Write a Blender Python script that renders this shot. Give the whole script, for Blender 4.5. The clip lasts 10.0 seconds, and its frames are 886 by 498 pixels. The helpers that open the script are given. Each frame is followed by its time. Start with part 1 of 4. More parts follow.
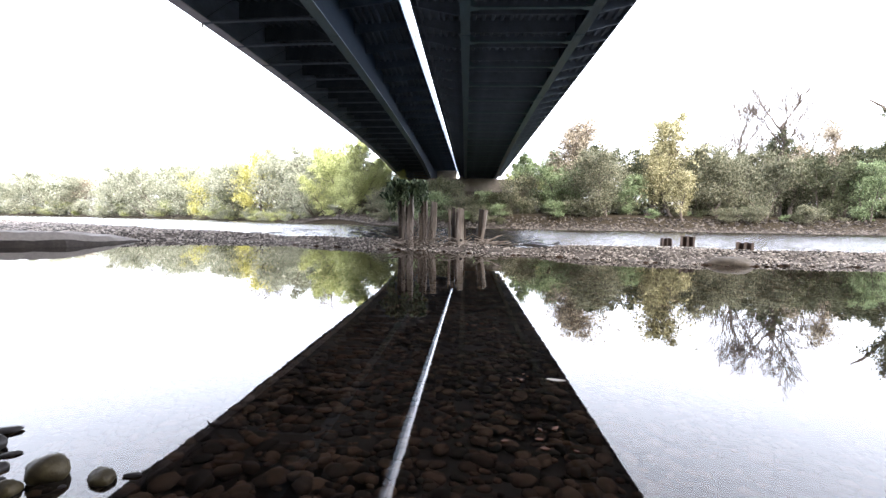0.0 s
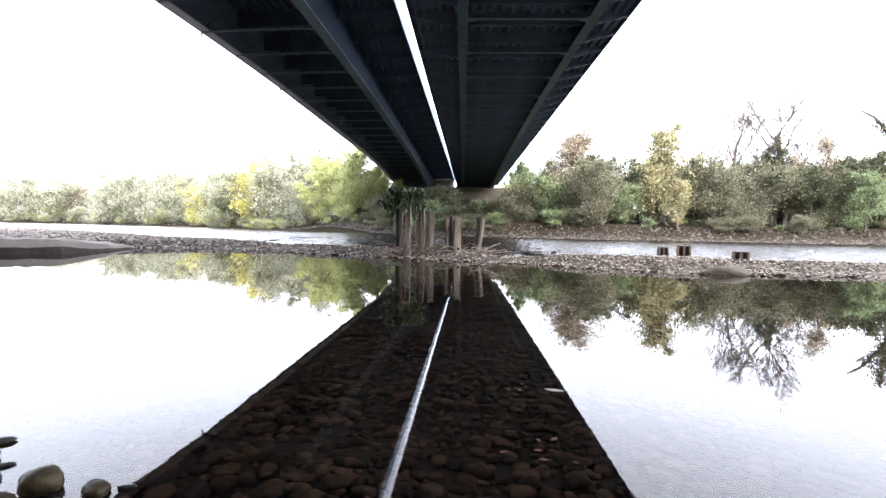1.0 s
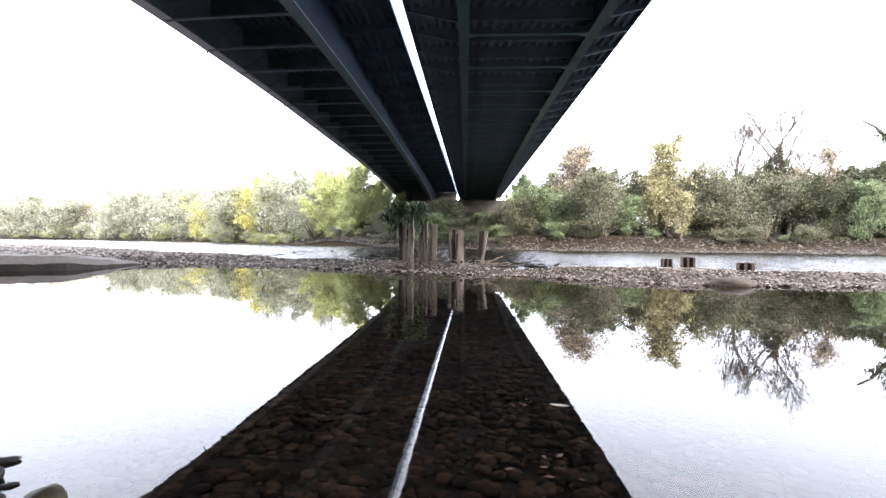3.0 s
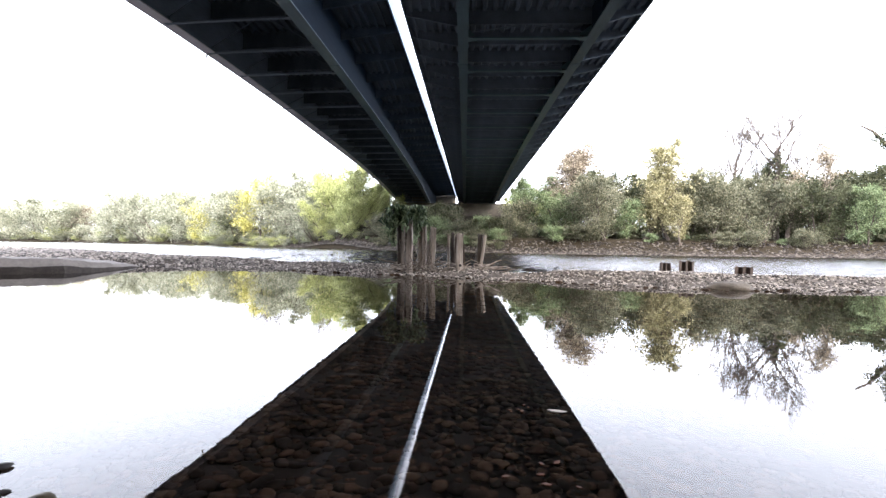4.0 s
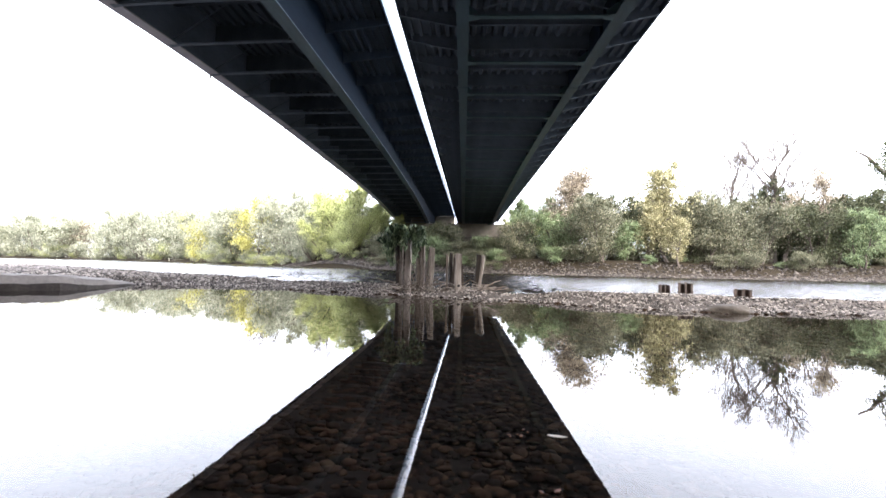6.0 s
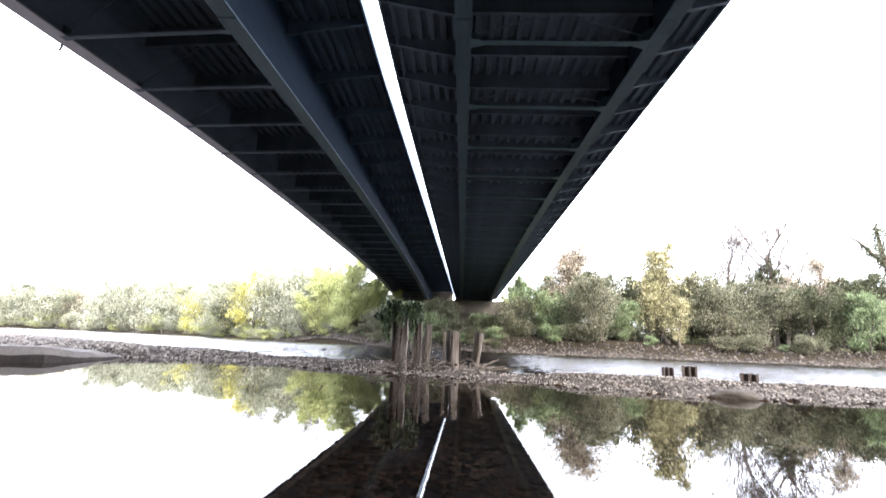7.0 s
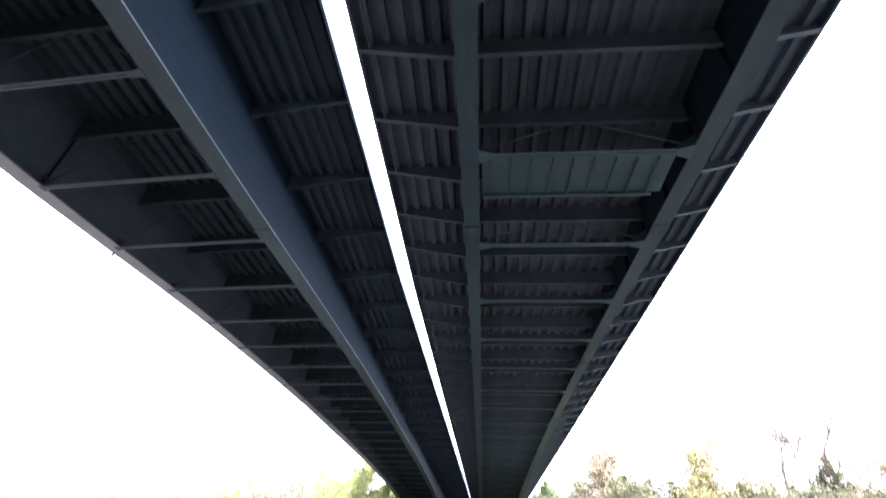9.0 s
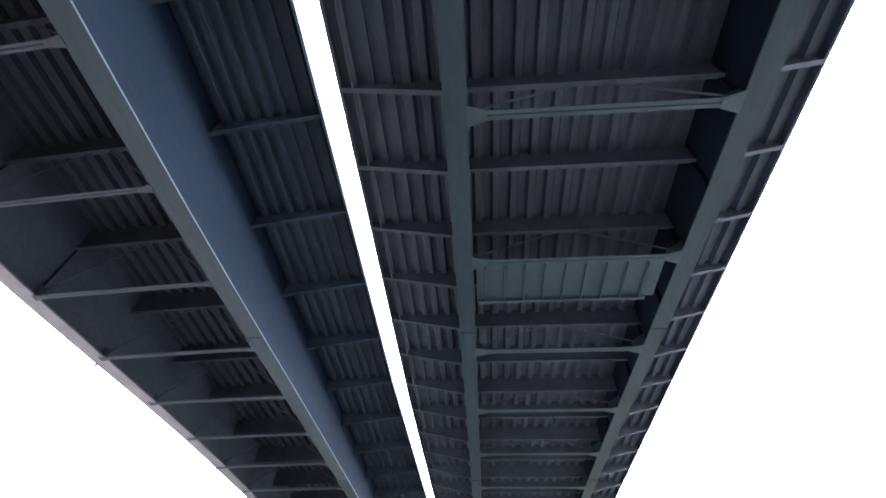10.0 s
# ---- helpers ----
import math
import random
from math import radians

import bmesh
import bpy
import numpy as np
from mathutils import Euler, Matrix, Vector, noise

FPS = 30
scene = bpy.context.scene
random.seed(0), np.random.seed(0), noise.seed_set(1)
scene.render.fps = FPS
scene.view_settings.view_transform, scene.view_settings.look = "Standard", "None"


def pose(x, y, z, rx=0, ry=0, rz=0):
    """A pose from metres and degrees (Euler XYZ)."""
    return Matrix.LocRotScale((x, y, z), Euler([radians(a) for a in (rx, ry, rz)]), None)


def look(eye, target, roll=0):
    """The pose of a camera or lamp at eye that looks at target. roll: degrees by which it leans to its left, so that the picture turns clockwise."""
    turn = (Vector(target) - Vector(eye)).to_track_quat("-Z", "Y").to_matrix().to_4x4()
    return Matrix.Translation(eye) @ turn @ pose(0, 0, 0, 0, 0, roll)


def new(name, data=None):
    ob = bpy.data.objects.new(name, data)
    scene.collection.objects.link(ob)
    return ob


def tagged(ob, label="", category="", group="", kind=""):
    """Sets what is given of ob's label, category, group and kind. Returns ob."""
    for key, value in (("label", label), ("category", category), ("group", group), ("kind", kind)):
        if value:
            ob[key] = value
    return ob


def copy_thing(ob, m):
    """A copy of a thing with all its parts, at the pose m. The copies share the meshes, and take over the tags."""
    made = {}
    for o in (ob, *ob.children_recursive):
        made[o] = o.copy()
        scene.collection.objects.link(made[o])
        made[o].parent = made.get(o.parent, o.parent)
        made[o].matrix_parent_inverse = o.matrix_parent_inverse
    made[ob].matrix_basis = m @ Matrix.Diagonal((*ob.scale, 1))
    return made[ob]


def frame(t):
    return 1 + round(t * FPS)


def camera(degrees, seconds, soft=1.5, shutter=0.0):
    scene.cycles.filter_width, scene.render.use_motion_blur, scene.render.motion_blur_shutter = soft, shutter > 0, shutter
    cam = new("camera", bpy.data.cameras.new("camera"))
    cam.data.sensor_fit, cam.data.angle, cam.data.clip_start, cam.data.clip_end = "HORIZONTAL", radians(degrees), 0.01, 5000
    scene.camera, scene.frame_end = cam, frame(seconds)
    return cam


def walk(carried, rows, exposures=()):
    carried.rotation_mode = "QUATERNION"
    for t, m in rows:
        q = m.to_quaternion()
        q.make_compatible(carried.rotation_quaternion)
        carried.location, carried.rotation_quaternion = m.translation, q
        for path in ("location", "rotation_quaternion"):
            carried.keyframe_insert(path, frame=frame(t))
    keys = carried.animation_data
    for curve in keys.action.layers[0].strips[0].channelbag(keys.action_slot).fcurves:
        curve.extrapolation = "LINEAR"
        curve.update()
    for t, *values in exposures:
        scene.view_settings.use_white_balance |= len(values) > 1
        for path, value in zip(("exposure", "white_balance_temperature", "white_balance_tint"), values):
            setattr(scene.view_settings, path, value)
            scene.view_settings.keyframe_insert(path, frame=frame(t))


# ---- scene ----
# camera and walk
cam = camera(88.7, 10.0, soft=1.4, shutter=0.5)
PATH = [
    (0.0, 0.000, 0.000, 0.600, -3.47, -0.89, 2.87),
    (0.5, -0.001, -0.004, 0.604, -2.66, -0.99, 2.86),
    (1.0, -0.005, -0.002, 0.605, -2.43, -1.10, 2.51),
    (1.5, -0.003, -0.001, 0.607, -2.22, -0.83, 2.55),
    (2.0, -0.001, -0.005, 0.609, -1.82, -0.72, 2.70),
    (2.5, -0.006, -0.009, 0.611, -1.49, -0.65, 2.95),
    (2.7, -0.006, -0.009, 0.611, -1.15, -0.63, 2.92),
    (3.8, 0.001, -0.002, 0.618, -0.49, -0.70, 2.79),
    (4.0, 0.001, -0.002, 0.618, -0.39, -0.73, 2.76),
    (4.5, 0.002, -0.012, 0.620, -0.28, -0.92, 2.72),
    (5.0, 0.002, -0.007, 0.621, -0.13, -1.08, 2.71),
    (5.2, 0.003, -0.001, 0.620, -0.45, -1.19, 2.79),
    (6.3, -0.004, 0.018, 0.616, 4.49, -1.21, 2.41),
    (6.5, -0.006, 0.023, 0.614, 6.44, -1.26, 2.29),
    (7.0, 0.003, 0.032, 0.629, 11.75, -2.18, 2.25),
    (7.5, 0.021, 0.005, 0.640, 16.76, -2.50, 1.92),
    (8.0, 0.031, -0.009, 0.666, 23.17, -2.15, 1.82),
    (8.5, 0.038, -0.012, 0.724, 29.50, -2.33, 3.27),
    (9.0, 0.040, -0.028, 0.763, 35.27, -2.27, 4.10),
    (9.5, 0.049, -0.047, 0.799, 42.82, -1.44, 3.54),
    (10.0, 0.049, -0.083, 0.823, 48.24, -1.47, 4.03),
]
walk(cam, [(t, pose(x, y, z, 90 + p, r, w)) for t, x, y, z, p, r, w in PATH],
     exposures=[(0.0, 3.1), (5.0, 3.1), (7.5, 3.4), (8.5, 3.7), (9.0, 3.95), (10.0, 4.6)])

# world: bright overcast sky, weak veiled sun
SUN_EL, SUN_AZ = radians(36), radians(150)
world = bpy.data.worlds.new("world")
scene.world = world
world.use_nodes = True
wn, wl = world.node_tree.nodes, world.node_tree.links
sky = wn.new("ShaderNodeTexSky")
sky.sky_type, sky.sun_disc = "NISHITA", False
sky.sun_elevation, sky.sun_rotation = SUN_EL, SUN_AZ
sky.dust_density, sky.air_density, sky.ozone_density = 4.0, 1.0, 1.0
veil = wn.new("ShaderNodeMix")
veil.data_type = "RGBA"
veil.inputs[0].default_value = 0.72
veil.inputs[7].default_value = (8.5, 8.7, 9.9, 1)
wl.new(sky.outputs[0], veil.inputs[6])
wl.new(veil.outputs[2], wn["Background"].inputs[0])
wn["Background"].inputs[1].default_value = 0.11
sun = new("sun", bpy.data.lights.new("sun", "SUN"))
sun.data.energy, sun.data.angle, sun.data.color = 0.7, radians(14), (1.0, 0.95, 0.87)
sun.matrix_world = look((0, 0, 60), (-60 * math.sin(SUN_AZ) / math.tan(SUN_EL), -60 * math.cos(SUN_AZ) / math.tan(SUN_EL), 0))

# ---- materials ----


def mat(name, ramp, scale=4.0, rough=0.7, bump=0.2, fine=40.0, metal=0.0, random_by="", amount=0.35, spec=0.5, stretch=(1, 1, 1), trans=0.0):
    """A two-scale noise material: ramp is two or three colours, random_by 'island' or 'object' varies the pieces."""
    m = bpy.data.materials.new(name)
    m.use_nodes = True
    n, l = m.node_tree.nodes, m.node_tree.links
    b = n["Principled BSDF"]
    b.inputs["Roughness"].default_value = rough
    b.inputs["Metallic"].default_value = metal
    b.inputs["Specular IOR Level"].default_value = spec
    tc, mp = n.new("ShaderNodeTexCoord"), n.new("ShaderNodeMapping")
    mp.inputs["Scale"].default_value = stretch
    l.new(tc.outputs["Object"], mp.inputs[0])
    big, small = n.new("ShaderNodeTexNoise"), n.new("ShaderNodeTexNoise")
    big.inputs["Scale"].default_value, big.inputs["Detail"].default_value = scale, 5
    small.inputs["Scale"].default_value, small.inputs["Detail"].default_value = fine, 4
    l.new(mp.outputs[0], big.inputs["Vector"])
    l.new(mp.outputs[0], small.inputs["Vector"])
    mix = n.new("ShaderNodeMath")
    mix.operation = "MULTIPLY_ADD"
    mix.inputs[1].default_value = 0.35
    l.new(small.outputs[0], mix.inputs[0])
    half = n.new("ShaderNodeMath")
    half.operation = "MULTIPLY"
    half.inputs[1].default_value = 0.65
    l.new(big.outputs[0], half.inputs[0])
    l.new(half.outputs[0], mix.inputs[2])
    value = mix.outputs[0]
    if random_by:
        src = n.new("ShaderNodeNewGeometry").outputs["Random Per Island"] if random_by == "island" else n.new("ShaderNodeObjectInfo").outputs["Random"]
        sh = n.new("ShaderNodeMath")
        sh.operation = "MULTIPLY_ADD"
        sh.inputs[1].default_value = amount
        l.new(src, sh.inputs[0])
        off = n.new("ShaderNodeMath")
        off.operation = "SUBTRACT"
        off.inputs[1].default_value = amount / 2
        l.new(value, off.inputs[0])
        l.new(off.outputs[0], sh.inputs[2])
        value = sh.outputs[0]
    cr = n.new("ShaderNodeValToRGB")
    e = cr.color_ramp.elements
    stops = [0.3, 0.7] if len(ramp) == 2 else [0.25, 0.5, 0.75]
    e[0].position, e[0].color = stops[0], (*ramp[0], 1)
    e[1].position, e[1].color = stops[-1], (*ramp[-1], 1)
    if len(ramp) == 3:
        k = e.new(0.5)
        k.color = (*ramp[1], 1)
    l.new(value, cr.inputs[0])
    l.new(cr.outputs[0], b.inputs["Base Color"])
    if bump:
        bp = n.new("ShaderNodeBump")
        bp.inputs["Strength"].default_value, bp.inputs["Distance"].default_value = bump, 0.02
        l.new(mix.outputs[0], bp.inputs["Height"])
        l.new(bp.outputs[0], b.inputs["Normal"])
    if trans:
        tr = n.new("ShaderNodeBsdfTranslucent")
        l.new(cr.outputs[0], tr.inputs[0])
        ms = n.new("ShaderNodeMixShader")
        ms.inputs[0].default_value = trans
        l.new(b.outputs[0], ms.inputs[1])
        l.new(tr.outputs[0], ms.inputs[2])
        l.new(ms.outputs[0], n["Material Output"].inputs[0])
    return m


STEEL = mat("blue_paint", [(0.037, 0.076, 0.108), (0.06, 0.112, 0.152), (0.083, 0.147, 0.195)], 0.8, 0.5, 0.06, 9.0, stretch=(1, 0.25, 1))
# girder webs: the shade on these upright plates is put into the blue
WEB_SHADE = mat("shaded_web_paint", [(0.0075, 0.0145, 0.027), (0.012, 0.023, 0.04), (0.018, 0.033, 0.055)], 0.6, 0.7, 0.05, 7.0, stretch=(1, 0.2, 1), spec=0.12)
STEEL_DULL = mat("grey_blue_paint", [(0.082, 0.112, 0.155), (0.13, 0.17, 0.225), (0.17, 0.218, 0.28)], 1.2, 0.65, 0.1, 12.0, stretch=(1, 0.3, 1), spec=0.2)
# shaded copy of the grey-blue paint, for the left deck's underside
DECK_SHADE = mat("shaded_deck_paint", [(0.04, 0.055, 0.075), (0.062, 0.083, 0.11), (0.088, 0.115, 0.148)], 1.2, 0.7, 0.1, 12.0, stretch=(1, 0.3, 1), spec=0.15)
TEAL = mat("teal_paint", [(0.06, 0.115, 0.145), (0.09, 0.165, 0.2), (0.125, 0.21, 0.25)], 0.9, 0.5, 0.06, 9.0, stretch=(0.3, 1, 1))
# outer flange: skylight reaching its underside is painted in as pale grey
FASCIA = mat("skylit_grey_paint", [(0.32, 0.34, 0.42), (0.5, 0.52, 0.6)], 1.5, 0.6, 0.1, 15.0)
CONCRETE = mat("concrete", [(0.075, 0.064, 0.053), (0.12, 0.104, 0.087), (0.19, 0.168, 0.142)], 0.8, 0.85, 0.3, 14.0)
SLAB = mat("pale_concrete", [(0.11, 0.095, 0.085), (0.19, 0.168, 0.15), (0.28, 0.25, 0.225)], 1.6, 0.85, 0.4, 18.0)
WETCRETE = mat("stained_concrete", [(0.02, 0.015, 0.012), (0.045, 0.036, 0.03), (0.09, 0.075, 0.062)], 2.6, 0.8, 0.4, 18.0)
WOOD = mat("weathered_wood", [(0.016, 0.011, 0.008), (0.06, 0.044, 0.035), (0.22, 0.18, 0.15)], 4.0, 0.85, 1.0, 22.0, random_by="object", amount=0.5, stretch=(3, 3, 0.35))
PALEWOOD = mat("bleached_wood", [(0.07, 0.055, 0.046), (0.2, 0.168, 0.145), (0.42, 0.37, 0.33)], 4.0, 0.85, 1.0, 22.0, stretch=(3, 3, 0.35))
RUST = mat("rusted_steel", [(0.035, 0.026, 0.022), (0.075, 0.055, 0.047), (0.12, 0.09, 0.08)], 6.0, 0.8, 0.5, 40.0)
STONE = mat("bar_pebbles", [(0.03, 0.024, 0.02), (0.11, 0.093, 0.081), (0.38, 0.335, 0.295)], 3.0, 0.75, 0.2, 30.0, random_by="island", amount=1.0)
RIPRAP = mat("bank_stones", [(0.014, 0.01, 0.008), (0.036, 0.028, 0.022), (0.115, 0.098, 0.083)], 2.0, 0.85, 0.3, 12.0, random_by="island", amount=0.7)
BED = mat("wet_cobbles", [(0.013, 0.0092, 0.007), (0.027, 0.0165, 0.0105), (0.044, 0.0275, 0.0175)], 14.0, 0.8, 0.2, 60.0, random_by="island", amount=0.6, spec=0.04)
MOSSY = mat("mossy_stone", [(0.011, 0.0085, 0.0035), (0.028, 0.021, 0.009), (0.075, 0.058, 0.025)], 22.0, 0.6, 0.4, 60.0, spec=0.25)
BOULDER = mat("brown_boulder", [(0.03, 0.023, 0.017), (0.07, 0.056, 0.042), (0.13, 0.108, 0.082)], 7.0, 0.8, 0.5, 40.0)
DARKSTONE = mat("dark_wet_stone", [(0.012, 0.011, 0.011), (0.035, 0.031, 0.03)], 9.0, 0.5, 0.3, 60.0, spec=0.25)
BARK = mat("bark", [(0.04, 0.03, 0.025), (0.1, 0.08, 0.065), (0.17, 0.14, 0.12)], 3.0, 0.9, 0.6, 25.0, stretch=(2, 2, 0.4))
RUSSETLEAF = mat("russet_leaf", [(0.04, 0.012, 0.007), (0.1, 0.035, 0.018)], 30.0, 0.6, 0.1, 90.0)
PALELEAF = mat("pale_leaf", [(0.24, 0.22, 0.19), (0.4, 0.37, 0.33)], 30.0, 0.6, 0.1, 90.0)


def leaf_mat(name, ramp):
    return mat(name, ramp, 0.35, 0.6, 0.0, 3.0, random_by="island", amount=0.85, spec=0.3, trans=0.3)


WILLOW = leaf_mat("grey_green_leaves", [(0.075, 0.08, 0.047), (0.155, 0.157, 0.098), (0.28, 0.272, 0.185)])
# willow leaves with the haze of the far left bank painted in
HAZED = leaf_mat("hazed_leaves", [(0.17, 0.18, 0.12), (0.33, 0.34, 0.24), (0.5, 0.5, 0.39)])
GREEN = leaf_mat("green_leaves", [(0.095, 0.135, 0.065), (0.22, 0.285, 0.145), (0.36, 0.43, 0.24)])
LIME = leaf_mat("yellow_green_leaves", [(0.235, 0.265, 0.105), (0.44, 0.475, 0.2), (0.6, 0.61, 0.31)])
YELLOW = leaf_mat("yellow_leaves", [(0.15, 0.14, 0.07), (0.32, 0.295, 0.155), (0.5, 0.46, 0.27)])
GOLD = leaf_mat("golden_leaves", [(0.28, 0.27, 0.08), (0.5, 0.48, 0.15), (0.68, 0.63, 0.25)])
RUSSET = leaf_mat("russet_leaves", [(0.2, 0.165, 0.12), (0.36, 0.3, 0.22), (0.52, 0.45, 0.34)])
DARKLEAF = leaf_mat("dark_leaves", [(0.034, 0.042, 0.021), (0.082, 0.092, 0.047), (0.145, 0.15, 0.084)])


HANGLEAF = leaf_mat("deep_green_leaves", [(0.015, 0.028, 0.014), (0.05, 0.075, 0.036), (0.13, 0.165, 0.095)])


def ground_material():
    m = mat("river_ground", [(0.035, 0.028, 0.023), (0.08, 0.066, 0.056), (0.16, 0.137, 0.118)], 6.0, 0.9, 0.5, 22.0, spec=0.1)
    n, l = m.node_tree.nodes, m.node_tree.links
    geo, sep = n.new("ShaderNodeNewGeometry"), n.new("ShaderNodeSeparateXYZ")
    l.new(geo.outputs["Position"], sep.inputs[0])
    mr = n.new("ShaderNodeMapRange")
    mr.inputs["From Min"].default_value, mr.inputs["From Max"].default_value = 0.25, 0.8
    nz = n.new("ShaderNodeTexNoise")
    nz.inputs["Scale"].default_value = 0.5
    ad = n.new("ShaderNodeMath")
    ad.operation = "MULTIPLY_ADD"
    ad.inputs[1].default_value = 0.6
    l.new(nz.outputs[0], ad.inputs[0])
    sb = n.new("ShaderNodeMath")
    sb.operation = "SUBTRACT"
    sb.inputs[1].default_value = 0.3
    l.new(sep.outputs[2], sb.inputs[0])
    l.new(sb.outputs[0], ad.inputs[2])
    l.new(ad.outputs[0], mr.inputs["Value"])
    mx = n.new("ShaderNodeMix")
    mx.data_type = "RGBA"
    old = n["Principled BSDF"].inputs["Base Color"].links[0].from_socket
    grass = n.new("ShaderNodeValToRGB")
    grass.color_ramp.elements[0].color = (0.016, 0.012, 0.008, 1)
    grass.color_ramp.elements[1].color = (0.042, 0.033, 0.02, 1)
    l.new(nz.outputs[0], grass.inputs[0])
    far = n.new("ShaderNodeMapRange")
    far.inputs["From Min"].default_value, far.inputs["From Max"].default_value = 39.0, 42.0
    l.new(sep.outputs[1], far.inputs["Value"])
    earth = n.new("ShaderNodeMath")
    earth.operation = "MAXIMUM"
    l.new(mr.outputs[0], earth.inputs[0])
    l.new(far.outputs[0], earth.inputs[1])
    l.new(earth.outputs[0], mx.inputs[0])
    l.new(old, mx.inputs[6])
    l.new(grass.outputs[0], mx.inputs[7])
    wet = n.new("ShaderNodeMapRange")
    wet.inputs["From Min"].default_value, wet.inputs["From Max"].default_value = -0.05, 0.0
    l.new(sep.outputs[2], wet.inputs["Value"])
    mud = n.new("ShaderNodeMix")
    mud.data_type = "RGBA"
    mud.inputs[6].default_value = (0.013, 0.0092, 0.007, 1)
    l.new(wet.outputs[0], mud.inputs[0])
    l.new(mx.outputs[2], mud.inputs[7])
    l.new(mud.outputs[2], n["Principled BSDF"].inputs["Base Color"])
    return m


def water_material(name, scale, strength, detail, rough, deep=0.02):
    m = bpy.data.materials.new(name)
    m.use_nodes = True
    n, l = m.node_tree.nodes, m.node_tree.links
    b = n["Principled BSDF"]
    b.inputs["Base Color"].default_value = (0.93, 0.96, 0.94, 1)
    b.inputs["Roughness"].default_value = rough
    b.inputs["IOR"].default_value = 1.333
    b.inputs["Transmission Weight"].default_value = 1.0
    tc, mp, nz, bp = n.new("ShaderNodeTexCoord"), n.new("ShaderNodeMapping"), n.new("ShaderNodeTexNoise"), n.new("ShaderNodeBump")
    mp.inputs["Scale"].default_value = (1.0, 1.6, 1.0)
    nz.inputs["Scale"].default_value, nz.inputs["Detail"].default_value = scale, detail
    bp.inputs["Strength"].default_value, bp.inputs["Distance"].default_value = strength, deep
    l.new(tc.outputs["Object"], mp.inputs[0])
    l.new(mp.outputs[0], nz.inputs["Vector"])
    l.new(nz.outputs[0], bp.inputs["Height"])
    l.new(bp.outputs[0], b.inputs["Normal"])
    return m


POOL = water_material("still_water", 5.0, 0.008, 2, 0.0)
RIVER = water_material("rippled_water", 10.0, 1.0, 4, 0.22, 0.022)

# ---- helpers of this scene ----


def mesh_of(bm, material, smooth=False):
    me = bpy.data.meshes.new("mesh")
    bm.to_mesh(me)
    bm.free()
    me.materials.append(material)
    if smooth:
        me.polygons.foreach_set("use_smooth", [True] * len(me.polygons))
    return me


def part(name, bm, material, parent, label="", smooth=False):
    me = bm if isinstance(bm, bpy.types.Mesh) else mesh_of(bm, material, smooth)
    me.name = name
    ob = new(name, me)
    ob.parent = parent
    if label:
        ob["label"] = label
    return ob


def at(ob, x=0, y=0, z=0, rx=0, ry=0, rz=0, s=1.0):
    ob.matrix_basis = pose(x, y, z, rx, ry, rz) @ Matrix.Scale(s, 4)
    return ob


def box(x0, x1, y0, y1, z0, z1, bevel=0.0, bm=None):
    bm = bm or bmesh.new()
    r = bmesh.ops.create_cube(bm, size=1, matrix=Matrix.LocRotScale(((x0 + x1) / 2, (y0 + y1) / 2, (z0 + z1) / 2), None, (x1 - x0, y1 - y0, z1 - z0)))
    if bevel:
        bmesh.ops.bevel(bm, geom=list({e for v in r["verts"] for e in v.link_edges}), offset=bevel, segments=2, affect="EDGES")
    return bm


def rod(a, b, r0, r1=None, sides=6, bm=None):
    """A tapered rod from a to b."""
    bm = bm or bmesh.new()
    a, b = Vector(a), Vector(b)
    m = Matrix.Translation((a + b) / 2) @ (b - a).to_track_quat("Z", "Y").to_matrix().to_4x4()
    bmesh.ops.create_cone(bm, cap_ends=True, segments=sides, radius1=r0, radius2=r0 if r1 is None else r1, depth=(b - a).length, matrix=m)
    return bm


def from_arrays(name, verts, faces, material, smooth=False):
    me = bpy.data.meshes.new(name)
    verts, faces = np.asarray(verts, np.float32), np.asarray(faces, np.int32)
    k = faces.shape[1]
    me.vertices.add(len(verts))
    me.vertices.foreach_set("co", verts.ravel())
    me.loops.add(faces.size)
    me.loops.foreach_set("vertex_index", faces.ravel())
    me.polygons.add(len(faces))
    me.polygons.foreach_set("loop_start", np.arange(0, faces.size, k, dtype=np.int32))
    if smooth:
        me.polygons.foreach_set("use_smooth", np.ones(len(faces), bool))
    me.update(calc_edges=True)
    me.materials.append(material)
    return me


RNG = np.random.default_rng(7)


def smooth01(v):
    v = np.clip(v, 0, 1)
    return v * v * (3 - 2 * v)


# ---- the lie of the land ----
BAR_X = [-60, -24, -12, -9, -7.9, -6.35, -4.5, -3.3, -1.6, 0.3, 1.8, 2.6, 3.4, 5.0, 6.5, 14, 40]
BAR_NEAR = [-2, 2, 6.5, 9.5, 11.6, 11.7, 10.9, 10.1, 9.75, 8.75, 8.05, 7.55, 7.35, 7.25, 7.25, 7.2, 7.0]
BAR_FAR_X = [-60, -51, -31, -19, -11.5, -9, -6, -3.6, -2, 0.5, 1.2, 2.2, 4.0, 6.8, 8.3, 40]
BAR_FAR = [55, 47.7, 33, 23.7, 18, 16.6, 14.5, 13.1, 12.3, 10.9, 10.5, 10.6, 10.6, 10.2, 9.8, 9.0]
BANK_X = [-420, -202, -185, -137, -87, -51, -31, -20, -11, -4, 1.5, 6.5, 13.4, 23.5, 35, 90, 400]
BANK_Y = [330, 188, 185, 165, 130, 95, 76, 67, 57.5, 49, 43.5, 41.5, 40, 40.5, 39.5, 40, 20]


def shore_y(x):
    return 0.35 + 0.3 * np.maximum(0, -np.asarray(x) - 0.35)


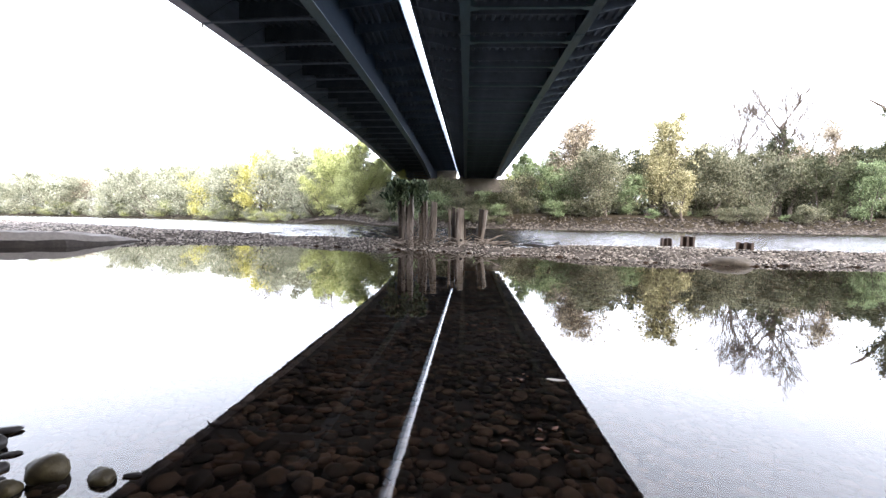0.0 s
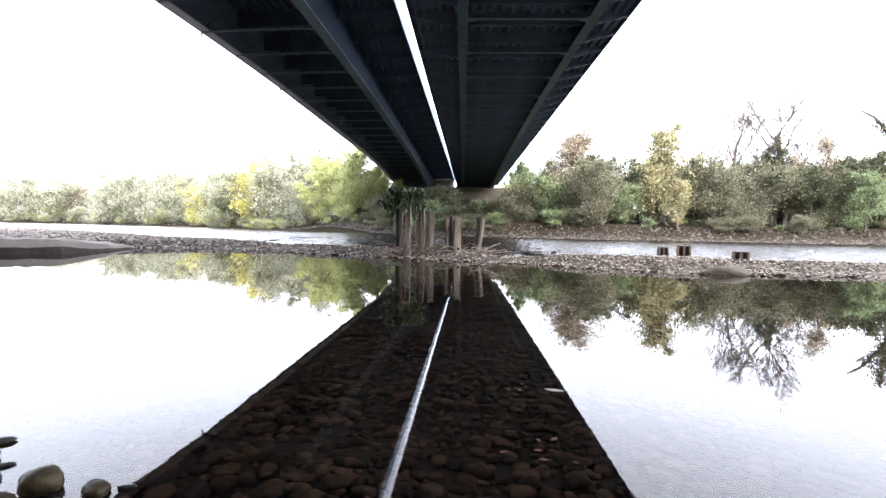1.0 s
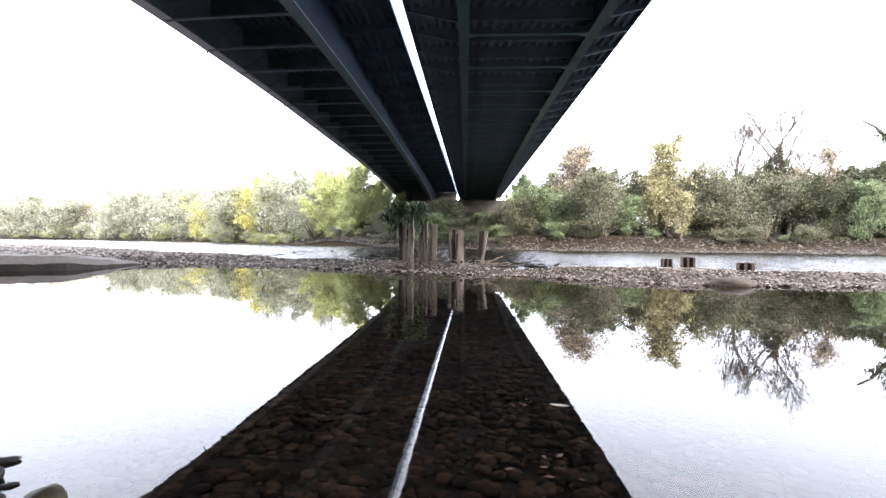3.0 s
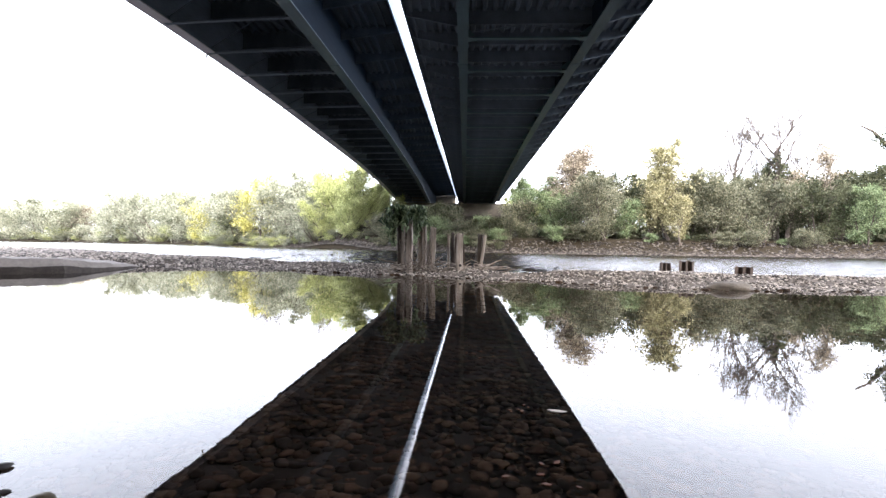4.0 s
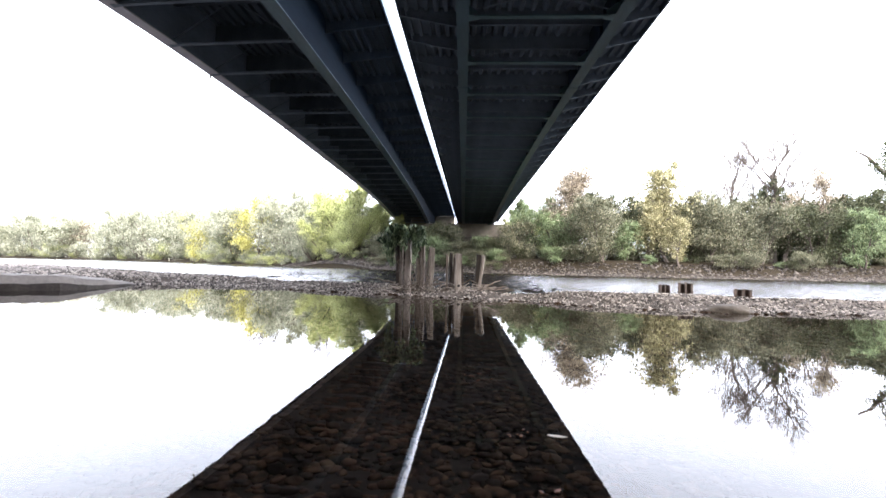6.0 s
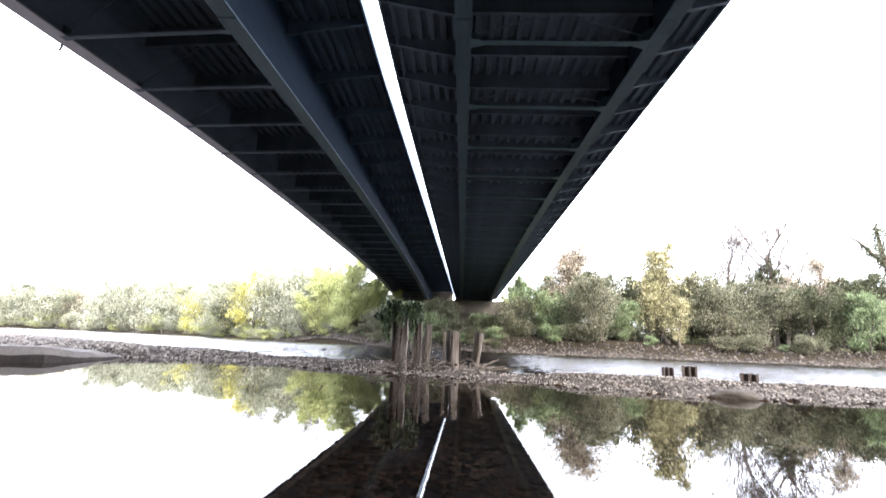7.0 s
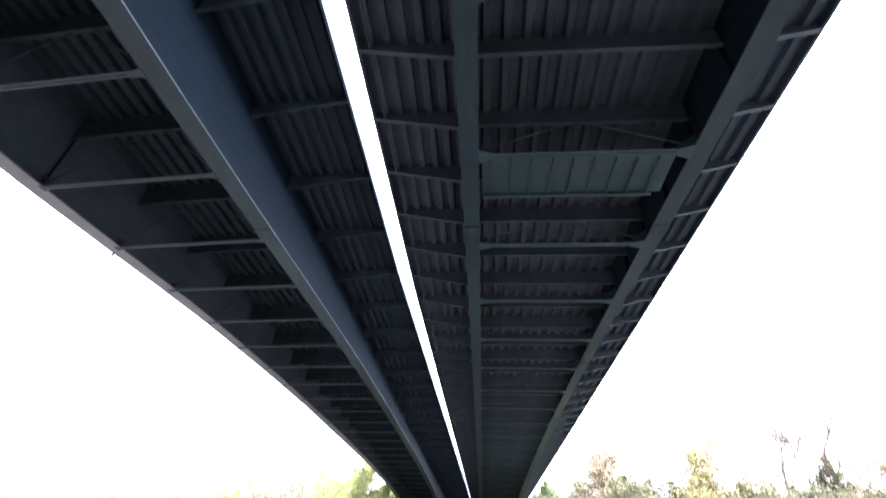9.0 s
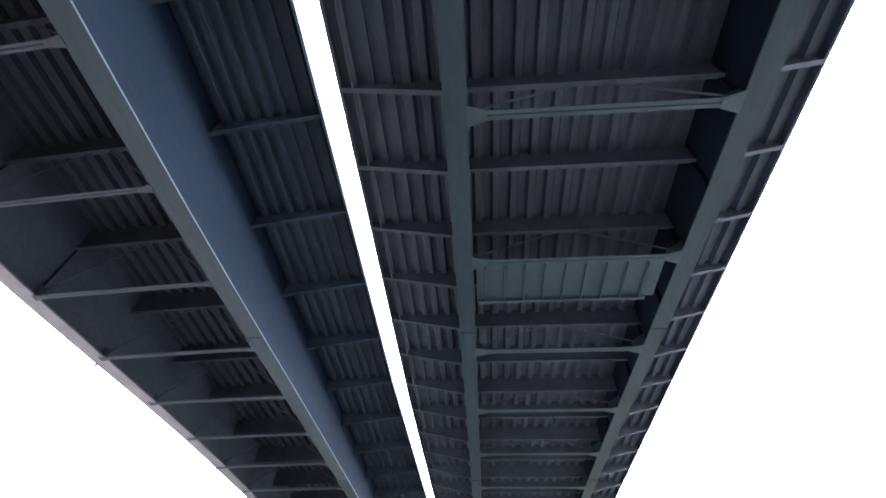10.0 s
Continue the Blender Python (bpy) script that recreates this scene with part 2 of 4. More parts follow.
def height(x, y):
    x, y = np.asarray(x, float), np.asarray(y, float)
    yn, yf, yb = np.interp(x, BAR_X, BAR_NEAR), np.interp(x, BAR_FAR_X, BAR_FAR), np.interp(x, BANK_X, BANK_Y)
    wob = 0.25 * np.sin(x * 1.3 + 0.4 * y) + 0.15 * np.sin(x * 3.1 + 1.0)
    s1, s2 = (y - yn + 0.5 * wob) / 1.3, (yf + wob - y) / 2.0
    bar = np.where(s1 < s2, s1, s2)
    z = np.where(bar > 0, 0.17 * smooth01(bar), np.where(s1 < s2, np.maximum(-0.42, 0.22 * s1), np.maximum(-1.1, 0.3 * s2)))
    sh = shore_y(x) - y
    # mounds to both sides, out of view, added to shade the near deck
    z = z + 8.5 * (smooth01((-8 - x) / 8) + smooth01((x - 5) / 8)) * smooth01((0.5 - y) / 6)
    z = np.maximum(z, np.where(sh > 0, 0.3 * smooth01(sh / 2.5), np.maximum(-0.42, 0.13 * sh - 0.01)))
    # unseen rise behind the camera, added to block low light from there
    z = z + 6.5 * smooth01((-3 - y) / 9) * (y < -3)
    d = y - yb
    bank = np.where(d > 0, 1.5 * smooth01(d / 4.5) + 1.4 * smooth01((d - 4) / 22), np.maximum(-1.1, 0.5 * d))
    ramp = smooth01((y - 55) / 32) * smooth01((26 - np.abs(x + 2.5)) / 14)
    z = np.maximum(z, bank + 3.4 * ramp * (d > 0))
    return z


def ground():
    xs = np.concatenate([-np.geomspace(2500, 30.5, 46), np.arange(-30, 30.01, 0.3), np.geomspace(30.5, 2500, 46)])
    ys = np.concatenate([-np.geomspace(2500, 6.3, 22), np.arange(-6, 22.01, 0.28), np.arange(22.8, 110, 1.1), np.geomspace(112, 2500, 30)])
    gx, gy = np.meshgrid(xs, ys)
    gz = height(gx, gy) + RNG.normal(0, 0.012, gx.shape) * (np.abs(gx) < 40)
    n, k = gx.shape
    i = np.arange(n * k).reshape(n, k)
    f = np.stack([i[:-1, :-1], i[:-1, 1:], i[1:, 1:], i[1:, :-1]], -1).reshape(-1, 4)
    me = from_arrays("ground", np.stack([gx, gy, gz], -1).reshape(-1, 3), f, ground_material(), True)
    tagged(new("ground", me), "gravelly river bed, gravel bar and earthy wooded bank", "ground", kind="structure")


def water():
    bx = np.linspace(-60, 40, 120)
    mid = (np.interp(bx, BAR_X, BAR_NEAR) + np.interp(bx, BAR_FAR_X, BAR_FAR)) / 2
    bm = bmesh.new()
    vs = [bm.verts.new((px, py, 0)) for px, py in [(-60, -30), *zip(bx, mid), (40, -30)]]
    fc = bm.faces.new(vs)
    bm.normal_update()
    if fc.normal.z < 0:
        fc.normal_flip()
    pool = tagged(new("water_pool", mesh_of(bm, POOL)), "still clear shallow water mirroring bridge and sky", "water", kind="structure")
    pool.visible_shadow = False
    # the channel: choppy surface from the middle of the bar outwards
    xs = np.concatenate([-np.geomspace(900, 34.5, 60), np.arange(-34, 46, 0.22), np.geomspace(46.5, 900, 40)])
    us = np.concatenate([np.arange(0, 44, 0.17), np.geomspace(44.5, 600, 70)])
    gx, gu = np.meshgrid(xs, us)
    gy = (np.interp(gx, BAR_X, BAR_NEAR) + np.interp(gx, BAR_FAR_X, BAR_FAR)) / 2 + gu
    step = np.minimum(np.gradient(xs)[None, :], np.gradient(us)[:, None])
    gz = np.clip(RNG.normal(0, 1, gx.shape) * step * 0.14, -0.2, 0.2) - 0.01
    n, k = gx.shape
    i = np.arange(n * k).reshape(n, k)
    f = np.stack([i[:-1, :-1], i[:-1, 1:], i[1:, 1:], i[1:, :-1]], -1).reshape(-1, 4)
    me = from_arrays("water_river", np.stack([gx, gy, gz], -1).reshape(-1, 3), f, RIVER, True)
    river = tagged(new("water_river", me), "fast rippled river channel behind the gravel bar", "water", kind="structure")
    river.visible_shadow = False


ground()
water()

# ---- the two steel road bridges ----
Y0, Y1, YA = -9.0, 108.0, 85.8      # ends of the decks, face of the far abutment
YS = np.concatenate([np.linspace(Y0, 0, 4), np.linspace(3, Y1, 36)])


def soffit(y):
    """Underside of the haunched girders: low at the supports, high in midspan."""
    return float(np.interp(y, SOF_Y, SOF_Z))


SOF_Y = np.linspace(-9, 89, 99)
SOF_Z = np.interp(SOF_Y, [-9, 4, 8, 12.5, 17, 25, 35, 45, 58, 70, 80, 89], [9.27, 9.3, 9.4, 9.6, 9.82, 10.1, 10.28, 10.32, 10.22, 9.87, 9.3, 8.72])
SOF_Z = np.convolve(np.pad(SOF_Z, 3, "edge"), np.ones(7) / 7, "valid")


def splay(y, side=0):
    """The joint between the decks drifts sideways along the bridge and narrows."""
    return (0.0185 if side == 1 else 0.0138) * max(0.0, y - 18)


def beam(xa, xb, za, zb, ys=YS, bm=None):
    """A long member of rectangular section; each side is a number or a function of y."""
    bm = bm or bmesh.new()
    val = lambda q, y: q(y) if callable(q) else q
    last = None
    for y in ys:
        y = float(y)
        a, b, c, d = val(xa, y), val(xb, y), val(za, y), val(zb, y)
        ring = [bm.verts.new(p) for p in ((a, y, c), (b, y, c), (b, y, d), (a, y, d))]
        if last:
            for i in range(4):
                bm.faces.new((last[i], last[(i + 1) % 4], ring[(i + 1) % 4], ring[i]))
        else:
            bm.faces.new(ring[::-1])
        last = ring
    bm.faces.new(last)
    bmesh.ops.recalc_face_normals(bm, faces=bm.faces)
    return bm


def prism(outline, y0, y1, bm=None):
    """A plate: an outline of (x, z) corners between two values of y."""
    bm = bm or bmesh.new()
    v = [bm.verts.new((px, y, pz)) for y in (y0, y1) for px, pz in outline]
    n = len(outline)
    new_faces = [bm.faces.new(v[:n]), bm.faces.new(v[n:][::-1])]
    new_faces += [bm.faces.new((v[i], v[n + i], v[n + (i + 1) % n], v[(i + 1) % n])) for i in range(n)]
    bmesh.ops.recalc_face_normals(bm, faces=new_faces)
    return bm


def trough(x, w, z, depth):
    """A closed trapezoidal stiffener under the deck plate."""
    t = w * 0.28
    bm = bmesh.new()
    prof = ((x - w / 2, z), (x - t, z - depth), (x + t, z - depth), (x + w / 2, z))
    rings = [[bm.verts.new((px, y, pz)) for px, pz in prof] for y in (Y0, Y1)]
    for i in range(3):
        bm.faces.new((rings[0][i], rings[0][i + 1], rings[1][i + 1], rings[1][i]))
    bmesh.ops.recalc_face_normals(bm, faces=bm.faces)
    return bm


def bridge(edges, edge_z, girders, width, pitch, first, chord_every, tag_label, deck, tip, root, beam_z, rib_gap, free, skew=0.0):
    """edges: outer deck edges; edge_z: foot of each edge beam; deck: underside of the plate; tip, root: foot of
    the brackets at the edge and at the girder; beam_z: foot of the crossbeams; free: index of the edge along the joint;
    skew: turn of the cross frames in plan."""
    b = tagged(new("road_bridge"), tag_label, "bridge", "parallel bridges")
    b.location = (0, 0, 0)
    g0, g1 = girders
    # left bridge takes the colour with the shade put in
    paint = DECK_SHADE if free == 1 else STEEL_DULL

    def edge(i, y, inset=0.0):
        return edges[i] + (splay(y, i) if i == free else 0.0) + (inset if i == 0 else -inset)

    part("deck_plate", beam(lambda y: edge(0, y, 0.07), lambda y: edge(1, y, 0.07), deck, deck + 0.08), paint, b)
    for i in (0, 1):
        s0, s1 = (0.0, 0.07) if i == 0 else (0.07, 0.0)
        part("edge_beam", beam(lambda y: edge(i, y, s0), lambda y: edge(i, y, s1), edge_z[i], deck + 0.3), STEEL_DULL, b)
    for gx in girders:
        outer = gx < -10
        lane = (lambda y: gx + 0.35 * float(smooth01((y - 6) / 14))) if outer else (lambda y: gx)
        g = part("girder", beam(lambda y: lane(y) - width / 2, lambda y: lane(y) + width / 2, soffit, lambda y: soffit(y) + 0.05), FASCIA if outer else STEEL, b,
                 "outer girder flange coloured pale for the skylight on it" if outer else "blue painted steel plate girder")
        # web colours carry light: outer one lightened for veiling glare, the others shaded
        part("web", beam(lambda y: lane(y) - 0.012, lambda y: lane(y) + 0.012, lambda y: soffit(y) + 0.05, deck), STEEL_DULL if outer else WEB_SHADE, g)
    # splice plates under the flanges, with bolt heads
    bm = box(-width / 2 - 0.012, width / 2 + 0.012, -0.3, 0.3, -0.022, -0.002)
    for k in range(5):
        for s in (-1, 1):
            bmesh.ops.create_cone(bm, cap_ends=True, segments=6, radius1=0.018, radius2=0.014, depth=0.02, matrix=Matrix.Translation((s * width * 0.3, -0.24 + 0.12 * k, -0.03)))
    sp = mesh_of(bm, STEEL)
    for gx in girders[(1 if g0 < -10 else 0):]:
        for y in (0.2, 11.45, 23.9, 36.2, 48.5, 60.8, 73.1):
            at(part("splice_plate", sp, STEEL, b), gx, y, soffit(y), rx=math.degrees(math.atan(soffit(y + 0.5) - soffit(y - 0.5))))
    # closed stiffeners under the deck plate
    for a, c in ((edges[0] + 0.35, g0 - 0.3), (g0 + 0.45, g1 - 0.45), (g1 + 0.3, edges[1] - 0.35)):
        n = max(2, round((c - a) / rib_gap))
        for i in range(n + 1):
            x = a + (c - a) * i / n
            if free == 0 and x < g0 - 1.4 or free == 1 and x > g1 + 1.9:
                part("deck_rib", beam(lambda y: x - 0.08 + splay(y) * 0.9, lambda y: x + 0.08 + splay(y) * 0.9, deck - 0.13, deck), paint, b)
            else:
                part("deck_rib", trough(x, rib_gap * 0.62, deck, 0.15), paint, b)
    # crossbeams, tapered brackets on the cantilevers, frames with a bottom chord
    inner = prism(((g0 + 0.012, beam_z + 0.02), (g1 - 0.012, beam_z + 0.02), (g1 - 0.012, deck), (g0 + 0.012, deck)), -0.006, 0.006)
    box(g0 + 0.012, g1 - 0.012, -0.06, 0.06, beam_z, beam_z + 0.02, bm=inner)
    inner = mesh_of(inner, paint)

    def bracket(x_in, x_out):
        bm = prism(((x_in, root), (x_out, tip), (x_out, deck), (x_in, deck)), -0.006, 0.006)
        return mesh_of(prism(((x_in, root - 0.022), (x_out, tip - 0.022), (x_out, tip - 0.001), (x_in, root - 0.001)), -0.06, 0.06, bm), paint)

    fixed = bracket(g1 + 0.012, edges[1] - 0.071) if free == 0 else bracket(g0 - 0.012, edges[0] + 0.071)
    half = width / 2
    cw = 0.1 if free == 0 else 0.075
    ch = box(g0 + half + 0.25, g1 - half - 0.2, -cw, -0.012, 0.004, 0.018)
    box(g0 + half + 0.25, g1 - half - 0.2, -0.025, -0.012, 0.018, 0.1, bm=ch)
    box(g0 + half + 0.25, g1 - half - 0.2, 0.012, cw, 0.004, 0.018, bm=ch)
    box(g0 + half + 0.25, g1 - half - 0.2, 0.012, 0.025, 0.018, 0.1, bm=ch)
    ch = mesh_of(ch, TEAL if free == 0 else STEEL_DULL)
    # gusset lying flat between flange and chord, and the upright one on the web
    gus = prism(((0.014, 0.055), (0.52, 0.16), (0.52, 0.24), (0.014, 0.62)), -0.008, 0.008)
    fw = 1.0 if free == 0 else 0.5
    foot = [gus.verts.new((px, py, pz)) for pz in (-0.014, -0.002) for px, py in ((half * 0.9, -0.24 * fw), (half + 0.38, -0.11 * fw), (half + 0.38, 0.11 * fw), (half * 0.9, 0.24 * fw))]
    for idx in ((3, 2, 1, 0), (4, 5, 6, 7), (0, 1, 5, 4), (1, 2, 6, 5), (2, 3, 7, 6), (3, 0, 4, 7)):
        gus.faces.new([foot[i] for i in idx])
    gus = mesh_of(gus, TEAL if free == 0 else STEEL_DULL)
    cx = (g0 + g1) / 2
    pivot = g1 if free == 1 else g0

    def across(ob, y, z=0.0):
        ob.matrix_basis = Matrix.Translation((pivot, y, z)) @ Matrix.Rotation(radians(skew), 4, "Z") @ Matrix.Translation((-pivot, 0, 0))

    n = int((Y1 - 3.5 - first) / pitch)
    for k in range(-int((first - Y0 - 0.5) / pitch), n + 1):
        y = first + k * pitch
        z = soffit(y)
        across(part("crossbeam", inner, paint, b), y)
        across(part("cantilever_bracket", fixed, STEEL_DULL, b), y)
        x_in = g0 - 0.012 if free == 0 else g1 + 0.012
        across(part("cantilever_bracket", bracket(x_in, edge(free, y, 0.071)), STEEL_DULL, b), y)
        if y < 60:
            for gx, s in zip(girders, (1, -1)):
                part("web_stiffener", prism(((s * 0.013, z + 0.06), (s * width * 0.4, z + 0.06), (s * 0.13, z + 0.5), (s * 0.13, beam_z - 0.002), (s * 0.013, beam_z - 0.002)), -0.008, 0.008), WEB_SHADE, b).location = (gx, y + (gx - pivot) * math.sin(radians(skew)) + 0.05, 0)
        if k % chord_every == 0:
            across(part("bottom_chord", ch, STEEL, b), y, z)
            for gx, s in ((g0, 1), (g1, -1)):
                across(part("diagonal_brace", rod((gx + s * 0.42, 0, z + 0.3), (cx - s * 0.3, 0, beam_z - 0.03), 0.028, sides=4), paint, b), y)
            for gx, turn in ((g0, 0), (g1, 180)):
                at(part("gusset_plate", gus, STEEL, b), gx, y + (gx - pivot) * math.sin(radians(skew)), z, rz=turn + skew)
    return b


left_bridge = bridge((-15.8, -3.8), (12.3, 12.1), (-13.05, -6.98), 0.56, 3.24, 5.3, 1, "dark blue steel girder bridge with outer flange coloured pale for skylight", 12.6, 12.2, 11.9, 11.6, 0.46, 1, -3.8)
right_bridge = bridge((-2.93, 7.84), (11.08, 11.08), (-0.2, 5.53), 0.48, 2.07, 3.97, 2, "dark blue steel girder bridge with ribbed deck underside", 11.35, 11.05, 10.5, 10.6, 0.46, 0)
ZD = 11.1

# ribbed tray at the foot of one bay
ZT = soffit(8.7)
bm = box(0.12, 5.0, 8.3, 9.66, ZT + 0.09, ZT + 0.1)
box(0.14, 4.75, 9.62, 9.72, ZT - 0.01, ZT + 0.088, bm=bm)
part("tray", bm, TEAL, right_bridge, "light blue ribbed steel tray")
tr = mesh_of(box(-0.01, 0.01, 8.31, 9.61, ZT - 0.03, ZT + 0.088), TEAL)
for i in range(9):
    part("tray_rib", tr, TEAL, right_bridge).location = (0.35 + i * 0.53, 0, 0)
# drain spouts below the outer flange
bm = rod((0, 0, 0.3), (0, 0, -0.12), 0.04, sides=8)
rod((0, 0, -0.1), (-0.06, 0, -0.24), 0.035, sides=8, bm=bm)
dr = mesh_of(bm, RUST)
for k in range(-1, 8):
    y = 12.5 + k * 9.5
    part("drain_spout", dr, RUST, left_bridge).location = (-13.29 + 0.35 * float(smooth01((y - 6) / 14)), y, soffit(y))
# cable along the joint and a pipe under the deck edge beside it
part("joint_strip", beam(lambda y: -3.17 + splay(y), lambda y: -3.14 + splay(y), ZD + 0.05, ZD + 0.08), STEEL_DULL, right_bridge)
part("cable_pipe", beam(lambda y: -2.6 + splay(y), lambda y: -2.55 + splay(y), ZD - 0.11, ZD - 0.06), STEEL_DULL, right_bridge)


def abutment(x0, x1, round_end, ys, way, back):
    """way: +1 for the far bank, -1 for the near one, an added light block; ys: the face towards the river."""
    ob = tagged(new("bridge_abutment"), "weathered concrete abutment wall" + (" with rounded end" if round_end else "") + " under the bridge", "abutment", "abutments")
    top = soffit(ys + 3 * way) - 0.08
    ya, yb = sorted((ys, ys + way * 3.2))
    part("wall", box(x0, x1, ya, yb, 2.0, top, 0.06), CONCRETE, ob)
    for gx in ((x0 + x1) / 2 - 2.6, (x0 + x1) / 2 + 2.6):
        part("bearing", box(gx - 0.35, gx + 0.35, ya + 0.5, ya + 1.3, top, top + 0.05, 0.01), CONCRETE, ob)
    yc, yd = sorted((ys + way * back, ys + way * (back + 1.3)))
    part("back_wall", box(x0, x1, yc, yd, 2.0, ZD + 2.0), CONCRETE, ob)
    if round_end:
        part("round_end", rod((x1, ys + way * 1.6, 2.0), (x1, ys + way * 1.6, top - 0.02), 1.5, sides=28), CONCRETE, ob, smooth=False)


tagged(new("joint_wall", mesh_of(box(-2.75, -1.45, YA + 1.6, YA + 2.0, 1.5, soffit(YA) - 0.1), WETCRETE)), "dark concrete wall closing the joint between the abutments", "wall")
abutment(-13.9, -2.3, False, YA, 1, 22.3)
abutment(-1.75, 7.0, True, YA, 1, 22.3)
# near pair: never in view, added to keep back light off the deck
abutment(-16.5, -3.6, False, -5.6, -1, 3.4)
abutment(-3.3, 8.2, False, -5.6, -1, 3.4)

# ---- stones ----


def ico_arrays(sub):
    bm = bmesh.new()
    bmesh.ops.create_icosphere(bm, subdivisions=sub, radius=1)
    v = np.array([p.co for p in bm.verts])
    f = np.array([[p.index for p in q.verts] for q in bm.faces])
    bm.free()
    return v, f


def stones(name, x, y, z, size, material, label, sub=1, flat=0.6, sink=0.25):
    """Many rounded stones joined into one object."""
    v, f = ico_arrays(sub)
    n = len(x)
    sc = size[:, None] * np.stack([RNG.uniform(0.75, 1.25, n), RNG.uniform(0.6, 1.0, n), flat * RNG.uniform(0.7, 1.2, n)], 1) / 2
    ang = RNG.uniform(0, 6.283, n)
    jit = 1 + RNG.normal(0, 0.07, (n, len(v), 1))
    p = v[None] * jit * sc[:, None, :]
    tilt = RNG.normal(0, 0.18, n)
    pz = p[..., 2] + tilt[:, None] * p[..., 0]
    c, s = np.cos(ang)[:, None], np.sin(ang)[:, None]
    q = np.stack([p[..., 0] * c - p[..., 1] * s + x[:, None], p[..., 0] * s + p[..., 1] * c + y[:, None], pz + (z + sc[:, 2] * (1 - 2 * sink))[:, None]], -1)
    ff = f[None] + (np.arange(n) * len(v))[:, None, None]
    me = from_arrays(name, q.reshape(-1, 3), ff.reshape(-1, 3), material, True)
    return tagged(new(name, me), label, "stones", kind="stuff")


def scatter(n, x0, x1, y0, y1, lo, hi, keep):
    x, y = RNG.uniform(x0, x1, n), RNG.uniform(y0, y1, n)
    z = height(x, y)
    k = keep(x, y, z)
    x, y, z = x[k], y[k], z[k]
    return x, y, z, lo + (hi - lo) * RNG.power(0.8, len(x)) ** 2


# pebbles of the bar: fine in the part near the piles, coarser far off
stones("bar_pebbles", *scatter(120000, -9, 13, 7.0, 16.5, 0.022, 0.062, lambda x, y, z: (z > -0.05) & (z < 0.5)), STONE, "pale rounded pebbles covering the gravel bar")
stones("bar_pebbles", *scatter(90000, -32, -5, 7, 30, 0.038, 0.1, lambda x, y, z: (z > -0.05) & (z < 0.4) & (y > -x * 0.6 + 2)), STONE, "pale rounded pebbles on the wide far bar", 1)
# cobbles on the bed of the pool
stones("bed_cobbles", *scatter(20000, -2.8, 3.2, 0.3, 3.4, 0.026, 0.074, lambda x, y, z: z < 0.05), BED, "brown algae-covered cobbles on the shallow bed", 2)
stones("bed_cobbles", *scatter(14000, -5, 6, 3.3, 10.5, 0.05, 0.15, lambda x, y, z: z < -0.02), BED, "brown algae-covered cobbles on the deeper bed", 1)
stones("bed_cobbles", *scatter(12000, -8, 9, 0.3, 3.4, 0.05, 0.12, lambda x, y, z: (z < 0.02) & (np.abs(x - 0.2) > 2.9)), BED, "brown algae-covered cobbles on the sunken bed", 1)
# pebbles of the near shore, coloured dark to cut light bounced onto the deck
stones("shore_pebbles", *scatter(60000, -12, 12, -9, 4.0, 0.03, 0.1, lambda x, y, z: (z > -0.01) & (y < shore_y(x) + 0.5)), RIPRAP, "dark rounded pebbles on the near shore")
# rubble along the far bank
bx = RNG.uniform(-130, 60, 13000)
bx = np.where(RNG.random(13000) < 0.65, RNG.uniform(-20, 55, 13000), bx)
by = np.interp(bx, BANK_X, BANK_Y) + RNG.random(13000) ** 1.9 * 3.6 - 0.4
rx = RNG.uniform(-30, 14, 5000)
bx, by = np.concatenate([bx, rx]), np.concatenate([by, np.interp(rx, BANK_X, BANK_Y) + RNG.random(5000) ** 1.5 * 2.2 - 0.3])
stones("bank_rubble", bx, by, height(bx, by), RNG.uniform(0.08, 0.3, 18000), RIPRAP, "grey-brown rubble stones along the far waterline")


def stone_thing(name, x, y, sx, sy, sz, material, label, zc=0.0, rz=0.0, seed=1):
    bm = bmesh.new()
    bmesh.ops.create_icosphere(bm, subdivisions=4, radius=1)
    for v in bm.verts:
        d = 1 + 0.16 * noise.noise(v.co * 1.2 + Vector((seed, 0, 0))) + 0.05 * noise.noise(v.co * 3.5 + Vector((0, seed, 0)))
        v.co = v.co * d
    bmesh.ops.scale(bm, vec=(sx / 2, sy / 2, sz / 2), verts=bm.verts)
    ob = tagged(new(name, mesh_of(bm, material, True)), label, "stone", "shore stones")
    at(ob, x, y, zc, rz=rz)


